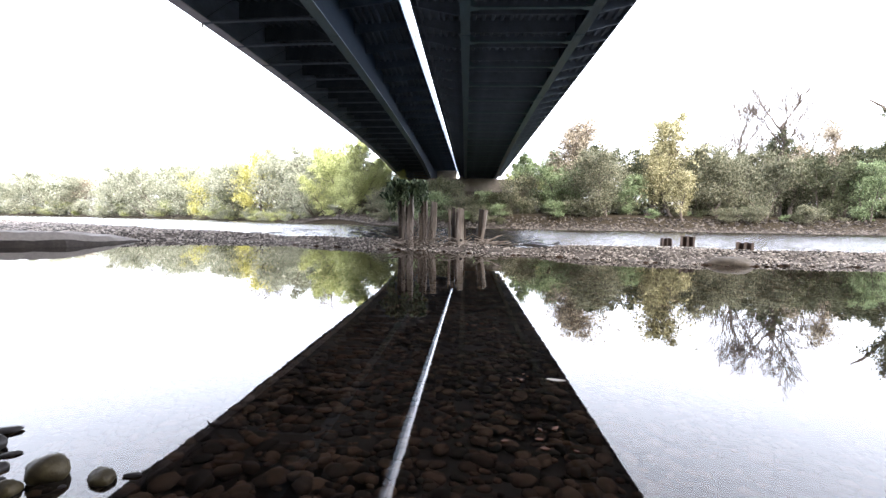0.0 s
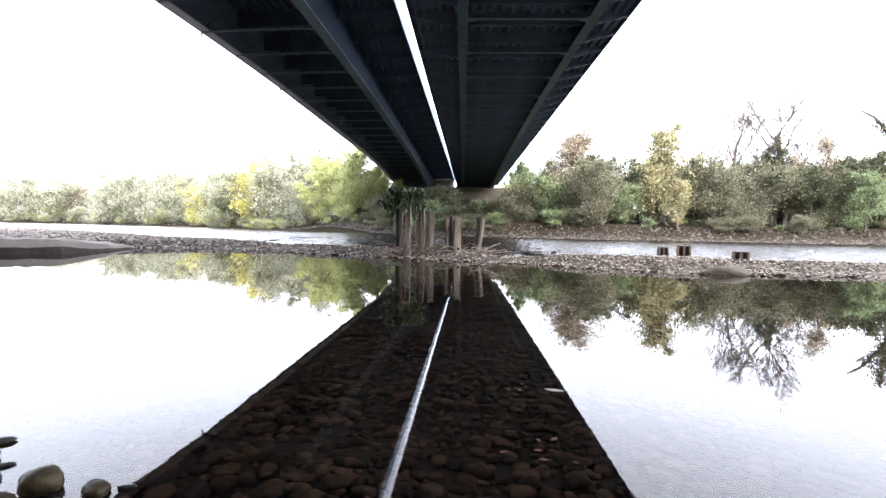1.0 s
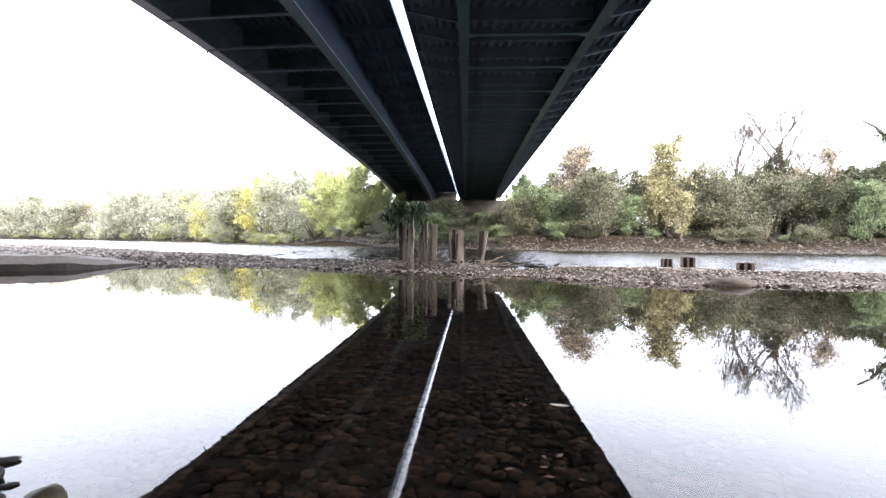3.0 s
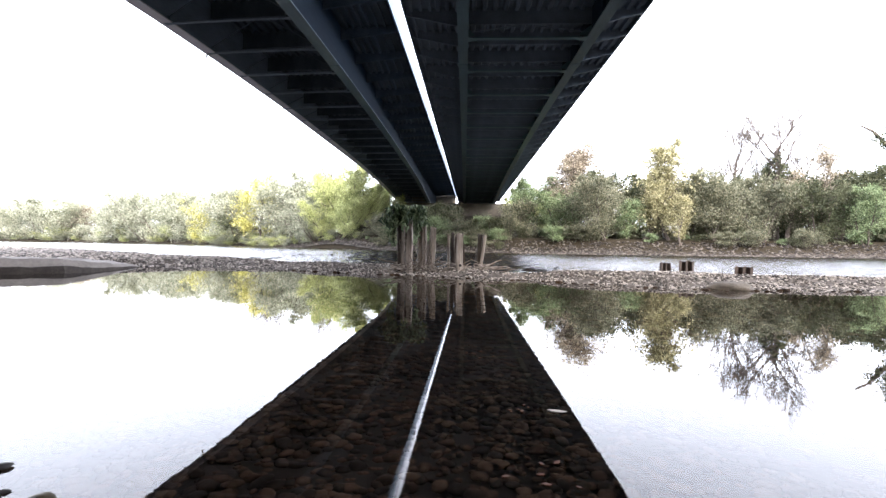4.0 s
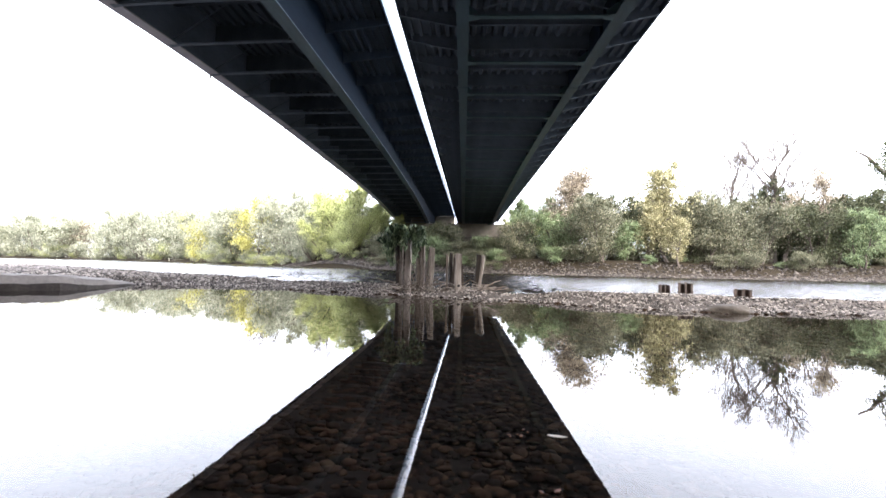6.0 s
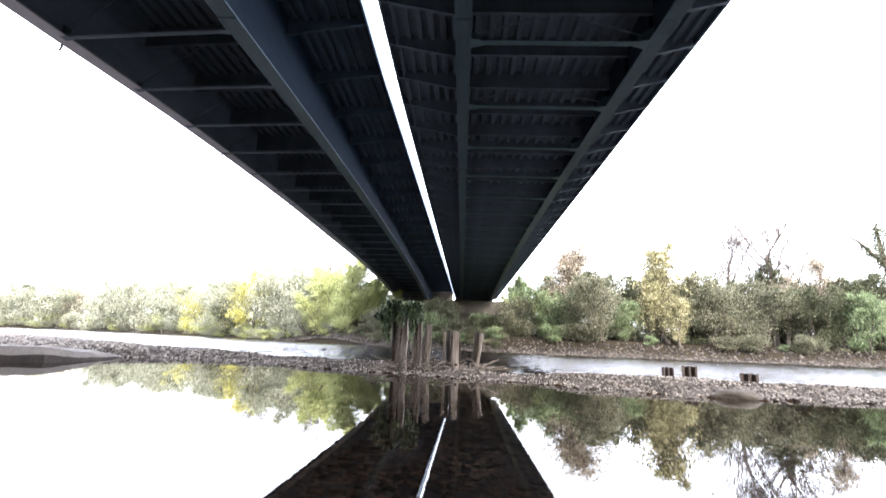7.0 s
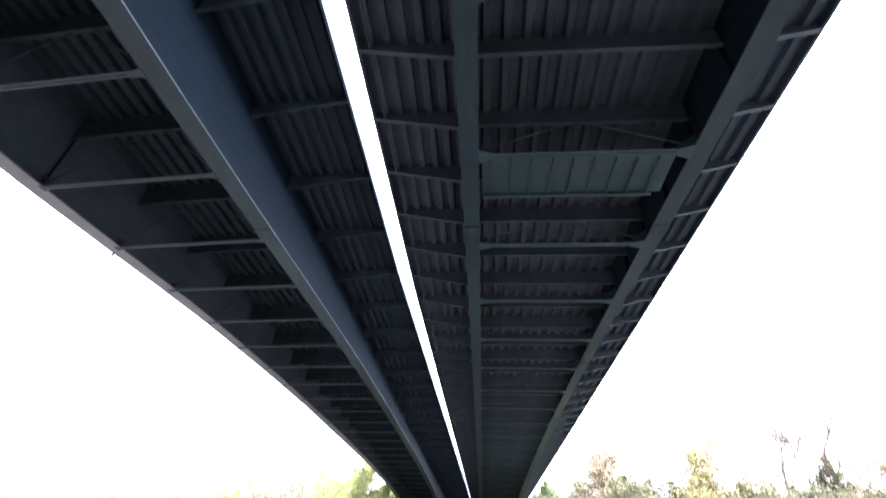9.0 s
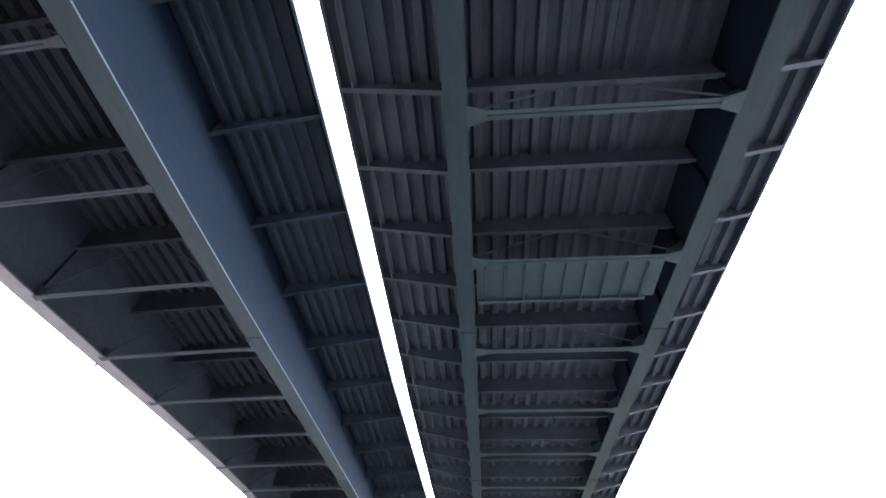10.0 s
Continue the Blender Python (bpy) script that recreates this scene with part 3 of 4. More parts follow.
for args in ((-0.945, 0.96, 0.086, 0.075, 0.066, MOSSY, "rounded olive-brown stone standing out of the shallows", 0.018, 20, 3),
             (-0.82, 0.962, 0.07, 0.05, 0.042, MOSSY, "smaller mossy stone half sunk in the shallows", 0.004, -25, 8),
             (-1.255, 1.16, 0.07, 0.03, 0.02, DARKSTONE, "flat dark wet stone breaking the surface", 0.005, 25, 12),
             (-1.125, 1.045, 0.045, 0.016, 0.012, DARKSTONE, "thin dark stone tip breaking the surface", 0.003, 35, 15),
             (-1.195, 1.075, 0.045, 0.04, 0.045, DARKSTONE, "reddish dark stone standing in the shallows", 0.01, 0, 19),
             (-1.095, 0.985, 0.05, 0.04, 0.03, DARKSTONE, "dark wet stone low in the shallows", 0.0, 0, 22),
             (-0.985, 0.9, 0.06, 0.05, 0.05, MOSSY, "pale brown stone at the waterline", 0.0, 40, 27),
             (-1.03, 0.9, 0.05, 0.04, 0.04, MOSSY, "pale brown stone at the waterline", 0.0, 70, 31),
             (-1.04, 0.94, 0.024, 0.014, 0.012, DARKSTONE, "tiny dark stone tip in the shallows", 0.002, 10, 35),
             (-0.88, 0.925, 0.016, 0.008, 0.008, DARKSTONE, "tiny dark stone tip in the shallows", 0.002, 20, 37),
             (-0.76, 0.98, 0.04, 0.015, 0.012, DARKSTONE, "small dark stone tip in the shallows", 0.003, 10, 33)):
    stone_thing("river_stone", *args)
stone_thing("boulder", 4.06, 7.12, 0.66, 0.36, 0.2, BOULDER, "flat brown boulder lying at the edge of the gravel bar", 0.03, -8, 5)


def pale_leaf():
    bm = bmesh.new()
    n = 8
    top, low = [], []
    for i in range(n + 1):
        u = i / n
        w = 0.014 * math.sin(math.pi * min(1, u * 0.95 + 0.04)) ** 0.7
        top.append(bm.verts.new((u * 0.085, w, 0.004 + 0.006 * (u - 0.5) ** 2)))
        low.append(bm.verts.new((u * 0.085, -w, 0.004 + 0.006 * (u - 0.5) ** 2)))
    for i in range(n):
        bm.faces.new((low[i], low[i + 1], top[i + 1], top[i]))
    r = bmesh.ops.extrude_face_region(bm, geom=list(bm.faces))
    bmesh.ops.translate(bm, vec=(0, 0, 0.003), verts=[v for v in r["geom"] if isinstance(v, bmesh.types.BMVert)])
    at(tagged(new("floating_leaf", mesh_of(bm, PALELEAF)), "pale dry leaf floating on the still water", "leaf"), 0.32, 1.72, 0, rz=-14, s=0.85)


pale_leaf()


def fallen_leaf(x, y, rz, s):
    bm = bmesh.new()
    vs = [bm.verts.new(p) for p in ((0, 0, 0.003), (0.02, 0.014, 0.006), (0.045, 0.012, 0.004), (0.06, 0, 0.007), (0.045, -0.012, 0.003), (0.02, -0.014, 0.005))]
    bm.faces.new(vs)
    r = bmesh.ops.extrude_face_region(bm, geom=list(bm.faces))
    bmesh.ops.translate(bm, vec=(0, 0, 0.002), verts=[v for v in r["geom"] if isinstance(v, bmesh.types.BMVert)])
    at(tagged(new("fallen_leaf", mesh_of(bm, RUSSETLEAF)), "small red-brown leaf afloat on the shallow pool", "leaf", "floating leaves"), x, y, 0, rz=rz, s=s)


rl_ = random.Random(21)
for k in range(18):
    cx, cy = ((0.2, 1.72), (0.2, 1.22), (0.1, 2.6))[k % 3]
    fallen_leaf(cx + rl_.gauss(0, 0.06), cy + rl_.gauss(0, 0.05), rl_.uniform(0, 360), rl_.uniform(0.2, 0.5))

# ---- broken concrete slab at the edge of the pool ----


def slab_thing():
    ob = tagged(new("concrete_slab"), "low broken pale concrete slab with a dark wet foot, running into the pool", "slab")
    ends = [(-12.0, 4.2, 0.36), (-9.9, 6.3, 0.31), (-8.5, 7.75, 0.28), (-7.7, 8.3, 0.25), (-7.5, 8.75, 0.21), (-7.6, 9.6, 0.13), (-7.85, 10.6, 0.05)]
    for i in range(6):
        (xa, ya, ha), (xb, yb, hb) = ends[i], ends[i + 1]
        for name, prof, m in (("wet_foot", ((0.1, -0.1, -0.35), (0.03, -0.03, 0.42), (-0.1, 0.06, 0.45), (-0.4, 0.3, -0.3)), WETCRETE),
                              ("slab_block", ((-0.02, 0.02, 0.4), (-0.14, 0.12, 1.0), (-0.9, 0.7, 1.05), (-0.95, 0.75, -0.3)), SLAB)):
            bm, vs = bmesh.new(), []
            for x, y, h in ((xa, ya, ha), (xb, yb, hb)):
                vs += [bm.verts.new((x + dx - 0.25, y + dy + 0.3, h * k if k > 0 else k)) for dx, dy, k in prof]
            for q in ((0, 1, 2, 3), (7, 6, 5, 4), (0, 4, 5, 1), (1, 5, 6, 2), (2, 6, 7, 3), (3, 7, 4, 0)):
                bm.faces.new([vs[j] for j in q])
            bmesh.ops.recalc_face_normals(bm, faces=bm.faces)
            bmesh.ops.subdivide_edges(bm, edges=bm.edges, cuts=5, use_grid_fill=True)
            for v in bm.verts:
                v.co += 0.05 * noise.noise_vector(v.co * 1.3) + 0.02 * noise.noise_vector(v.co * 6)
            part(name, bm, m, ob, "dark wet concrete foot" if m is WETCRETE else "")


slab_thing()

# ---- old timber piles and driftwood ----


def pile(x, y, top, w, d, lean_x, lean_y, seed, hole=False, pale=False):
    bm = box(-w / 2, w / 2, -d / 2, d / 2, -0.4, top)
    bmesh.ops.subdivide_edges(bm, edges=[e for e in bm.edges if abs(e.verts[0].co.z - e.verts[1].co.z) > 0.1], cuts=9)
    bmesh.ops.subdivide_edges(bm, edges=[e for e in bm.edges if abs(e.verts[0].co.z - e.verts[1].co.z) < 0.01], cuts=2)
    for v in bm.verts:
        s = Vector((seed * 3.1, 0, 0))
        v.co.x += 0.02 * noise.noise(Vector((v.co.x * 14, v.co.y * 14, v.co.z * 2)) + s) * (1 + w * 4)
        v.co.y += 0.02 * noise.noise(Vector((v.co.y * 14, v.co.x * 14, v.co.z * 2 + 9)) + s)
        if v.co.z > top - 0.01:
            v.co.z += 0.09 * noise.noise(Vector((v.co.x * 16, v.co.y * 16, seed))) - 0.02
    ob = new("timber_post", mesh_of(bm, PALEWOOD if pale else WOOD))
    tagged(ob, ("pale bleached" if pale else "dark weathered") + " split timber post" + (" leaning over" if abs(lean_x) > 4 else " standing") + " on the gravel bar", "post", "old timber posts")
    at(ob, x, y, 0.1, lean_y, lean_x, seed * 17 % 30 - 15)
    if hole:
        part("bolt_hole", rod((0, -d / 2 - 0.012, 0.1), (0, -d / 2 + 0.03, 0.1), 0.03, sides=10), DARKSTONE, ob)


# x, y, top above the water, width, depth, lean sideways, lean back, hole
for i, (x, y, top, w, d, lx, ly, hole) in enumerate([
        (-1.45, 10.05, 1.05, 0.085, 0.11, -0.5, 1, False), (-1.36, 9.95, 1.06, 0.05, 0.1, 0, 0, False), (-1.30, 10.1, 1.1, 0.075, 0.1, 0.5, 0, False),
        (-1.19, 9.8, 1.12, 0.115, 0.11, -0.5, -1, False), (-1.04, 10.45, 1.02, 0.11, 0.1, 0.5, 1, False), (-0.92, 10.4, 1.06, 0.085, 0.1, -0.5, 2, False),
        (-0.84, 10.3, 1.02, 0.045, 0.06, 5.5, 0, False), (-0.74, 10.2, 1.0, 0.1, 0.09, 3.0, 0, False),
        (-0.36, 10.2, 0.86, 0.05, 0.09, 0, 0, False), (-0.28, 10.3, 0.88, 0.06, 0.08, 0, 2, False), (-0.21, 10.15, 0.84, 0.05, 0.09, 0.5, 0, False),
        (-0.105, 9.85, 0.88, 0.12, 0.11, 0, 0, True), (0.02, 10.1, 0.88, 0.035, 0.05, -6, 0, False),
        (0.275, 10.2, 0.88, 0.075, 0.1, 5, 0, False), (0.36, 10.15, 0.88, 0.06, 0.07, 6, 1, False)]):
    pile(x, y, top - 0.07, w, d, lx, ly, i + 1, hole, i in (3, 7, 11, 14))


def stick(points, r, material=BARK):
    bm = bmesh.new()
    for i in range(len(points) - 1):
        rod(points[i], points[i + 1], r * (1 - 0.5 * i / len(points)), r * (1 - 0.5 * (i + 1) / len(points)), 6, bm)
    tagged(new("driftwood", mesh_of(bm, material)), "thin grey driftwood branch caught among the timber piles", "branch", "driftwood")


rs = random.Random(4)
for i in range(96):
    x, y = rs.uniform(-1.7, 0.75), rs.uniform(9.55, 10.5)
    z = float(height(x, y)) + rs.uniform(0.0, 0.12)
    a, ln = rs.uniform(-0.5, 0.5) + (math.pi if rs.random() < 0.5 else 0), rs.uniform(0.15, 0.5)
    up = rs.uniform(-0.02, 0.35)
    p = [(x, y, z)]
    for k in range(3):
        a += rs.uniform(-0.4, 0.4)
        p.append((p[-1][0] + math.cos(a) * ln / 3, p[-1][1] + math.sin(a) * ln / 3 * 0.5, max(0.03, p[-1][2] + up * ln / 3 + rs.uniform(-0.03, 0.03))))
    stick(p, rs.uniform(0.008, 0.021), PALEWOOD if rs.random() < 0.55 else BARK)
for i in range(34):
    x, y = rs.choice([-1.35, -1.2, -1.0, -0.8]) + rs.uniform(-0.12, 0.12), rs.uniform(9.6, 10.0)
    z = rs.uniform(0.35, 0.85)
    p = [(x, y, z)]
    for k in range(4):
        p.append((p[-1][0] + rs.uniform(-0.09, 0.09), p[-1][1] + rs.uniform(-0.05, 0.05), p[-1][2] - rs.uniform(0.02, 0.18)))
    stick(p, 0.009)


def sheet_pile(x, y, w, h, rz):
    """A stub of corrugated steel sheet piling."""
    bm = bmesh.new()
    n, prof = 5, []
    for i in range(n):
        s = w / n
        x0 = -w / 2 + i * s
        d = 0.05 if i % 2 else -0.05
        prof += [(x0 + 0.012, d), (x0 + s - 0.012, d)]
    for t in (0.0, 0.03):
        for px, py in prof:
            bm.verts.new((px, py + t, -0.2)), bm.verts.new((px, py + t, h + 0.012 * math.sin(px * 40)))
    bm.verts.ensure_lookup_table()
    m = len(prof)
    for i in range(m - 1):
        a = 2 * i
        bm.faces.new([bm.verts[j] for j in (a, a + 2, a + 3, a + 1)])
        bm.faces.new([bm.verts[2 * m + j] for j in (a + 1, a + 3, a + 2, a)])
        bm.faces.new([bm.verts[j] for j in (a + 1, a + 3, 2 * m + a + 3, 2 * m + a + 1)])
    for a in (0, 2 * m - 2):
        bm.faces.new([bm.verts[j] for j in (a, a + 1, 2 * m + a + 1, 2 * m + a)])
    bmesh.ops.recalc_face_normals(bm, faces=bm.faces)
    ob = tagged(new("sheet_pile_stub", mesh_of(bm, RUST)), "dark rusted stub of corrugated sheet piling in the gravel bar", "pile", "sheet pile stubs")
    at(ob, x, y, float(height(x, y)) - 0.02, rz=rz)


sheet_pile(4.21, 9.75, 0.26, 0.26, 16)
sheet_pile(4.54, 9.55, 0.32, 0.31, 4)
sheet_pile(5.63, 9.45, 0.35, 0.26, -8)

# ---- trees and shrubs ----


SEED = [100]


def leaves_at(c, n, spread, size, droop=0.0):
    """Leaf blades scattered about centres c (k x 3): verts and quads."""
    k = len(c)
    who = RNG.integers(0, k, n)
    p = c[who] + RNG.normal(0, 1, (n, 3)) * spread[who][:, None] * np.array([1, 1, 0.75])
    a = RNG.normal(0, 1, (n, 3))
    a[:, 2] -= droop
    a /= np.linalg.norm(a, axis=1)[:, None]
    b = np.cross(a, RNG.normal(0, 1, (n, 3)))
    b /= np.linalg.norm(b, axis=1)[:, None] + 1e-6
    s = size * RNG.uniform(0.6, 1.4, n)[:, None]
    v = np.stack([p - a * s * 0.8 - b * s * 0.4, p - a * s * 0.5 + b * s * 0.45, p + a * s], 1).reshape(-1, 3)
    return v, np.arange(3 * n).reshape(n, 3)


def tree(label, leaf, h, r, n_limbs=11, n_leaves=5200, size=0.13, base=0.12, bare=0.0, droop=0.0, stems=1, clump=0.55, top_heavy=0.5):
    """A tree or shrub: tapered stem, limbs with twigs and a crown of single leaves in clumps."""
    global RNG
    SEED[0] += 1
    RNG = np.random.default_rng(SEED[0])
    ob = tagged(new("tree" if h > 4 else "shrub"), label, "tree" if h > 4 else "shrub", "bank trees")
    bm = bmesh.new()
    tips, spread = [], []
    for s in range(stems):
        lean = Vector((RNG.normal(0, 0.1), RNG.normal(0, 0.1), 1)) if stems == 1 else Vector((RNG.normal(0, 0.3), RNG.normal(0, 0.3), 1))
        p, rad = Vector((RNG.normal(0, 0.1) * stems, RNG.normal(0, 0.1) * stems, -0.3)), 0.028 * h / stems ** 0.5
        nodes = [p]
        for i in range(6):
            q = p + lean * (h * 0.8 / 6) + Vector((RNG.normal(0, 0.03) * h, RNG.normal(0, 0.03) * h, 0))
            rod(p, q, rad * (1 - i / 7), rad * (1 - (i + 1) / 7), 7, bm)
            p = q
            nodes.append(p)
        for i in range(n_limbs // stems):
            u = base + (1 - base) * ((i + 0.5) / (n_limbs // stems)) ** (1 - 0.4 * top_heavy)
            j = min(5, int(u * 6))
            o = nodes[j].lerp(nodes[j + 1], u * 6 - j) if u < 1 else nodes[6]
            ang = i * 2.4 + RNG.normal(0, 0.4)
            reach = r * (1.0 - 0.75 * abs(u - 0.45) ** 1.4 * 2) * RNG.uniform(0.65, 1.15)
            d = Vector((math.cos(ang), math.sin(ang), 0.35 + 0.9 * u)).normalized()
            a, rl = o, 0.009 * h * (1.1 - u * 0.7)
            for k in range(4):
                b = a + d * reach / 4 + Vector((RNG.normal(0, 0.07), RNG.normal(0, 0.07), RNG.normal(0, 0.06) - droop * 0.06)) * reach
                rod(a, b, rl * (1 - k / 4.5), rl * (1 - (k + 1) / 4.5), 5, bm)
                if k:
                    for w in range(3):
                        e = b + Vector((RNG.normal(0, 1), RNG.normal(0, 1), RNG.normal(0.3, 0.8))) * reach * 0.2
                        rod(b, e, rl * 0.3, rl * 0.08, 4, bm)
                        tips.append(e)
                        spread.append(clump * reach * RNG.uniform(0.1, 0.34))
                        if bare:
                            for w2 in range(3):
                                e2 = e + Vector((RNG.normal(0, 1), RNG.normal(0, 1), RNG.normal(0.6, 0.8))) * reach * 0.16
                                rod(e, e2, rl * 0.1, rl * 0.04, 3, bm)
                a = b
    part("trunk", bm, BARK, ob)
    n = int(n_leaves * (1 - bare))
    if n:
        c = np.array(tips)
        v, f = leaves_at(c, n, np.array(spread), size, droop)
        part("crown", from_arrays("crown", v, f, leaf), leaf, ob)
    return ob


def twig_mesh(segments, material):
    """Many thin tapered twigs, three-sided, as one mesh: segments of (start, end, radius, end radius)."""
    a, b = np.array([q[0] for q in segments]), np.array([q[1] for q in segments])
    ra, rb = np.array([q[2] for q in segments]), np.array([q[3] for q in segments])
    d = (b - a) / (np.linalg.norm(b - a, axis=1)[:, None] + 1e-9)
    u = np.cross(d, np.where(np.abs(d[:, 2:]) < 0.9, [[0, 0, 1.0]], [[1.0, 0, 0]]))
    u /= np.linalg.norm(u, axis=1)[:, None]
    w = np.cross(d, u)
    ring = [math.cos(k * 2.094) * u + math.sin(k * 2.094) * w for k in range(3)]
    v = np.stack([a + ra[:, None] * r for r in ring] + [b + rb[:, None] * r for r in ring], 1).reshape(-1, 3)
    f = np.array([(k, (k + 1) % 3, 3 + (k + 1) % 3, 3 + k) for k in range(3)])
    return from_arrays("twigs", v, (f[None] + 6 * np.arange(len(a))[:, None, None]).reshape(-1, 4), material)


def bare_tree(label, h, seed, wide, fork):
    """A leafless tree: an ivy-clad trunk whose limbs fan out and fork again and again into fine twigs."""
    rt = random.Random(seed)
    segs, bm = [], bmesh.new()

    def grow(p, d, ln, r, level):
        bend = Vector((rt.gauss(0, 0.07), rt.gauss(0, 0.07), 0.05))
        m = p + d * ln * 0.5
        q = m + (d + bend).normalized() * ln * 0.5
        for e0, e1, r0, r1 in ((p, m, r, r * 0.85), (m, q, r * 0.85, r * 0.7)):
            segs.append((tuple(e0), tuple(e1), r0, r1))
        if level == 6:
            return
        for k in range(3):
            t = Vector((rt.gauss(0, wide), rt.gauss(0, wide), rt.uniform(0.0, 0.22)))
            start = q if k < 2 else p.lerp(q, rt.uniform(0.4, 0.8))
            grow(start, (d + t).normalized(), ln * rt.uniform(0.62, 0.86), max(0.0075, r * (0.64 if k == 0 else 0.5)), level + 1)

    p = Vector((0, 0, -0.2))
    for i in range(5):
        q = Vector((rt.gauss(0, 0.012) * h, rt.gauss(0, 0.012) * h, fork * h * (i + 1) / 5))
        rod(p, q, 0.026 * h * (1 - i * 0.09), 0.026 * h * (1 - (i + 1) * 0.09), 8, bm)
        p = q
    for k in range(6):
        ang = k * 2.4 + rt.uniform(-0.4, 0.4)
        d = Vector((math.cos(ang) * wide * 1.7, math.sin(ang) * wide * 1.7, 1)).normalized()
        grow(p - Vector((0, 0, 0.03 * h * k)), d, h * (1 - fork) * rt.uniform(0.26, 0.34), 0.0076 * h, 1)
    high = [q[1] for q in segs if q[1][2] > 0.75 * h]
    mx, my = sum(q[0] for q in high) / max(1, len(high)), sum(q[1] for q in high) / max(1, len(high))
    upright = lambda q: (q[0] - mx * (q[2] / h) ** 1.5 if q[2] > 0 else q[0], q[1] - my * (q[2] / h) ** 1.5 if q[2] > 0 else q[1], q[2])
    segs = [(upright(e0), upright(e1), r0, r1) for e0, e1, r0, r1 in segs]
    for v in bm.verts:
        v.co = upright(v.co)
    ob = tagged(new("tree"), label, "tree", "bank trees")
    part("trunk", bm, BARK, ob)
    part("leafless_crown", twig_mesh(segs, BARK), BARK, ob)
    c = np.array([(rt.gauss(0, 0.2), rt.gauss(0, 0.2), h * rt.uniform(0.15, fork * 0.92)) for _ in range(20)])
    v, f = leaves_at(c, 1900, np.full(20, 0.18), 0.08, 0.3)
    part("crown", from_arrays("crown", v, f, DARKLEAF), DARKLEAF, ob, "dark ivy leaves")
    return ob


def place_at(px_deg, dist):
    return dist * math.sin(radians(px_deg)), dist * math.cos(radians(px_deg))


PROTO = {
    "willow": [tree("grey-green willow with a dense rounded crown", WILLOW, 8.0, 3.4, 22, 15000, 0.12, 0.04, droop=0.5, stems=3, clump=0.85) for _ in range(3)],
    "pale": [tree("willow with a rounded crown coloured pale for haze", HAZED, 8.0, 3.4, 22, 13000, 0.12, 0.04, droop=0.5, stems=3, clump=0.95) for _ in range(2)],
    "green": [tree("dense green broadleaved tree on the river bank", GREEN, 8.0, 3.0, 20, 15000, 0.125, 0.05, stems=2, clump=0.8) for _ in range(2)],
    "lime": [tree("yellow-green tree with bright autumn leaves", LIME, 8.0, 2.9, 20, 14000, 0.12, 0.05, stems=2, clump=0.8) for _ in range(2)],
    "gold": [tree("tree with a bright golden yellow rounded crown", GOLD, 8.0, 3.0, 22, 13000, 0.12, 0.06, stems=2, clump=0.85)],
    "yellow": [tree("tree turned yellow with an open crown", YELLOW, 8.0, 2.5, 20, 7000, 0.12, 0.12, clump=0.85) for _ in range(2)],
    "russet": [tree("thin russet-brown tree losing its leaves", RUSSET, 8.0, 2.5, 22, 6800, 0.085, 0.2, bare=0.3, clump=1.35, top_heavy=0.7)],
    "bare": [bare_tree("leafless tree with fine spreading branches and ivy on the trunk", 8.0, sd, wd, fk) for sd, wd, fk in ((3, 0.46, 0.6), (8, 0.4, 0.5))],
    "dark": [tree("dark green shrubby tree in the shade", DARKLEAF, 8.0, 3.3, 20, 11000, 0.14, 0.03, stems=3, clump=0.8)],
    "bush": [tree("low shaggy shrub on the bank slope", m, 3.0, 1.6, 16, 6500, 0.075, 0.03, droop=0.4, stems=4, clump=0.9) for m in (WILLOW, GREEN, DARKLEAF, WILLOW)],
    "palebush": [tree("low pale shrub on the bank slope", m, 3.0, 1.6, 16, 6500, 0.075, 0.03, droop=0.4, stems=4, clump=0.9) for m in (HAZED, LIME)],
}
USED = set()


def crown_top(ob):
    z = np.concatenate([np.array([v.co.z for v in c.data.vertices]) for c in ob.children])
    return float(np.percentile(z, 99.3))


TOPS = {o.name: crown_top(o) for group in PROTO.values() for o in group}


def plant(kind, az, dist, top, wide=1.0, seed=0):
    """Sets a tree of that kind at an azimuth and distance so that it reaches the height top."""
    src = PROTO[kind][seed % len(PROTO[kind])]
    x, y = place_at(az, dist)
    z = float(height(x, y))
    s = max(0.15, (top - z) / TOPS[src.name])
    m = pose(x, y, z - 0.1, 0, 0, (seed * 77) % 360)
    if src.name in USED:
        ob = copy_thing(src, m)
    else:
        USED.add(src.name)
        ob = src
        ob.matrix_basis = m
    ob.scale = (s * wide, s * wide, s)
    return ob


def az_of(px):
    return math.degrees(math.atan((px - 784) / 802)) - 2.86


def bank_dist(az):
    """Distance of the far waterline in a direction."""
    d = np.arange(15, 600, 0.5)
    x, y = d * math.sin(radians(az)), d * math.cos(radians(az))
    i = np.argmax(y > np.interp(x, BANK_X, BANK_Y))
    return float(d[i])


def row(items):
    for i, (kind, px, rise, back, wide) in enumerate(items):
        az = az_of(px)
        d = bank_dist(az) + back
        if 585 < px < 700 and "bush" not in kind:      # clear of the bridge's edge
            d = max(d, 16.8 / abs(math.sin(radians(az))))
        if 890 < px < 1010 and "bush" not in kind:
            d = max(d, 9.6 / abs(math.sin(radians(az))))
        plant(kind, az, d, 0.6 + 1.06 * rise / 802 * d * math.cos(radians(az + 2.86)), wide, i)


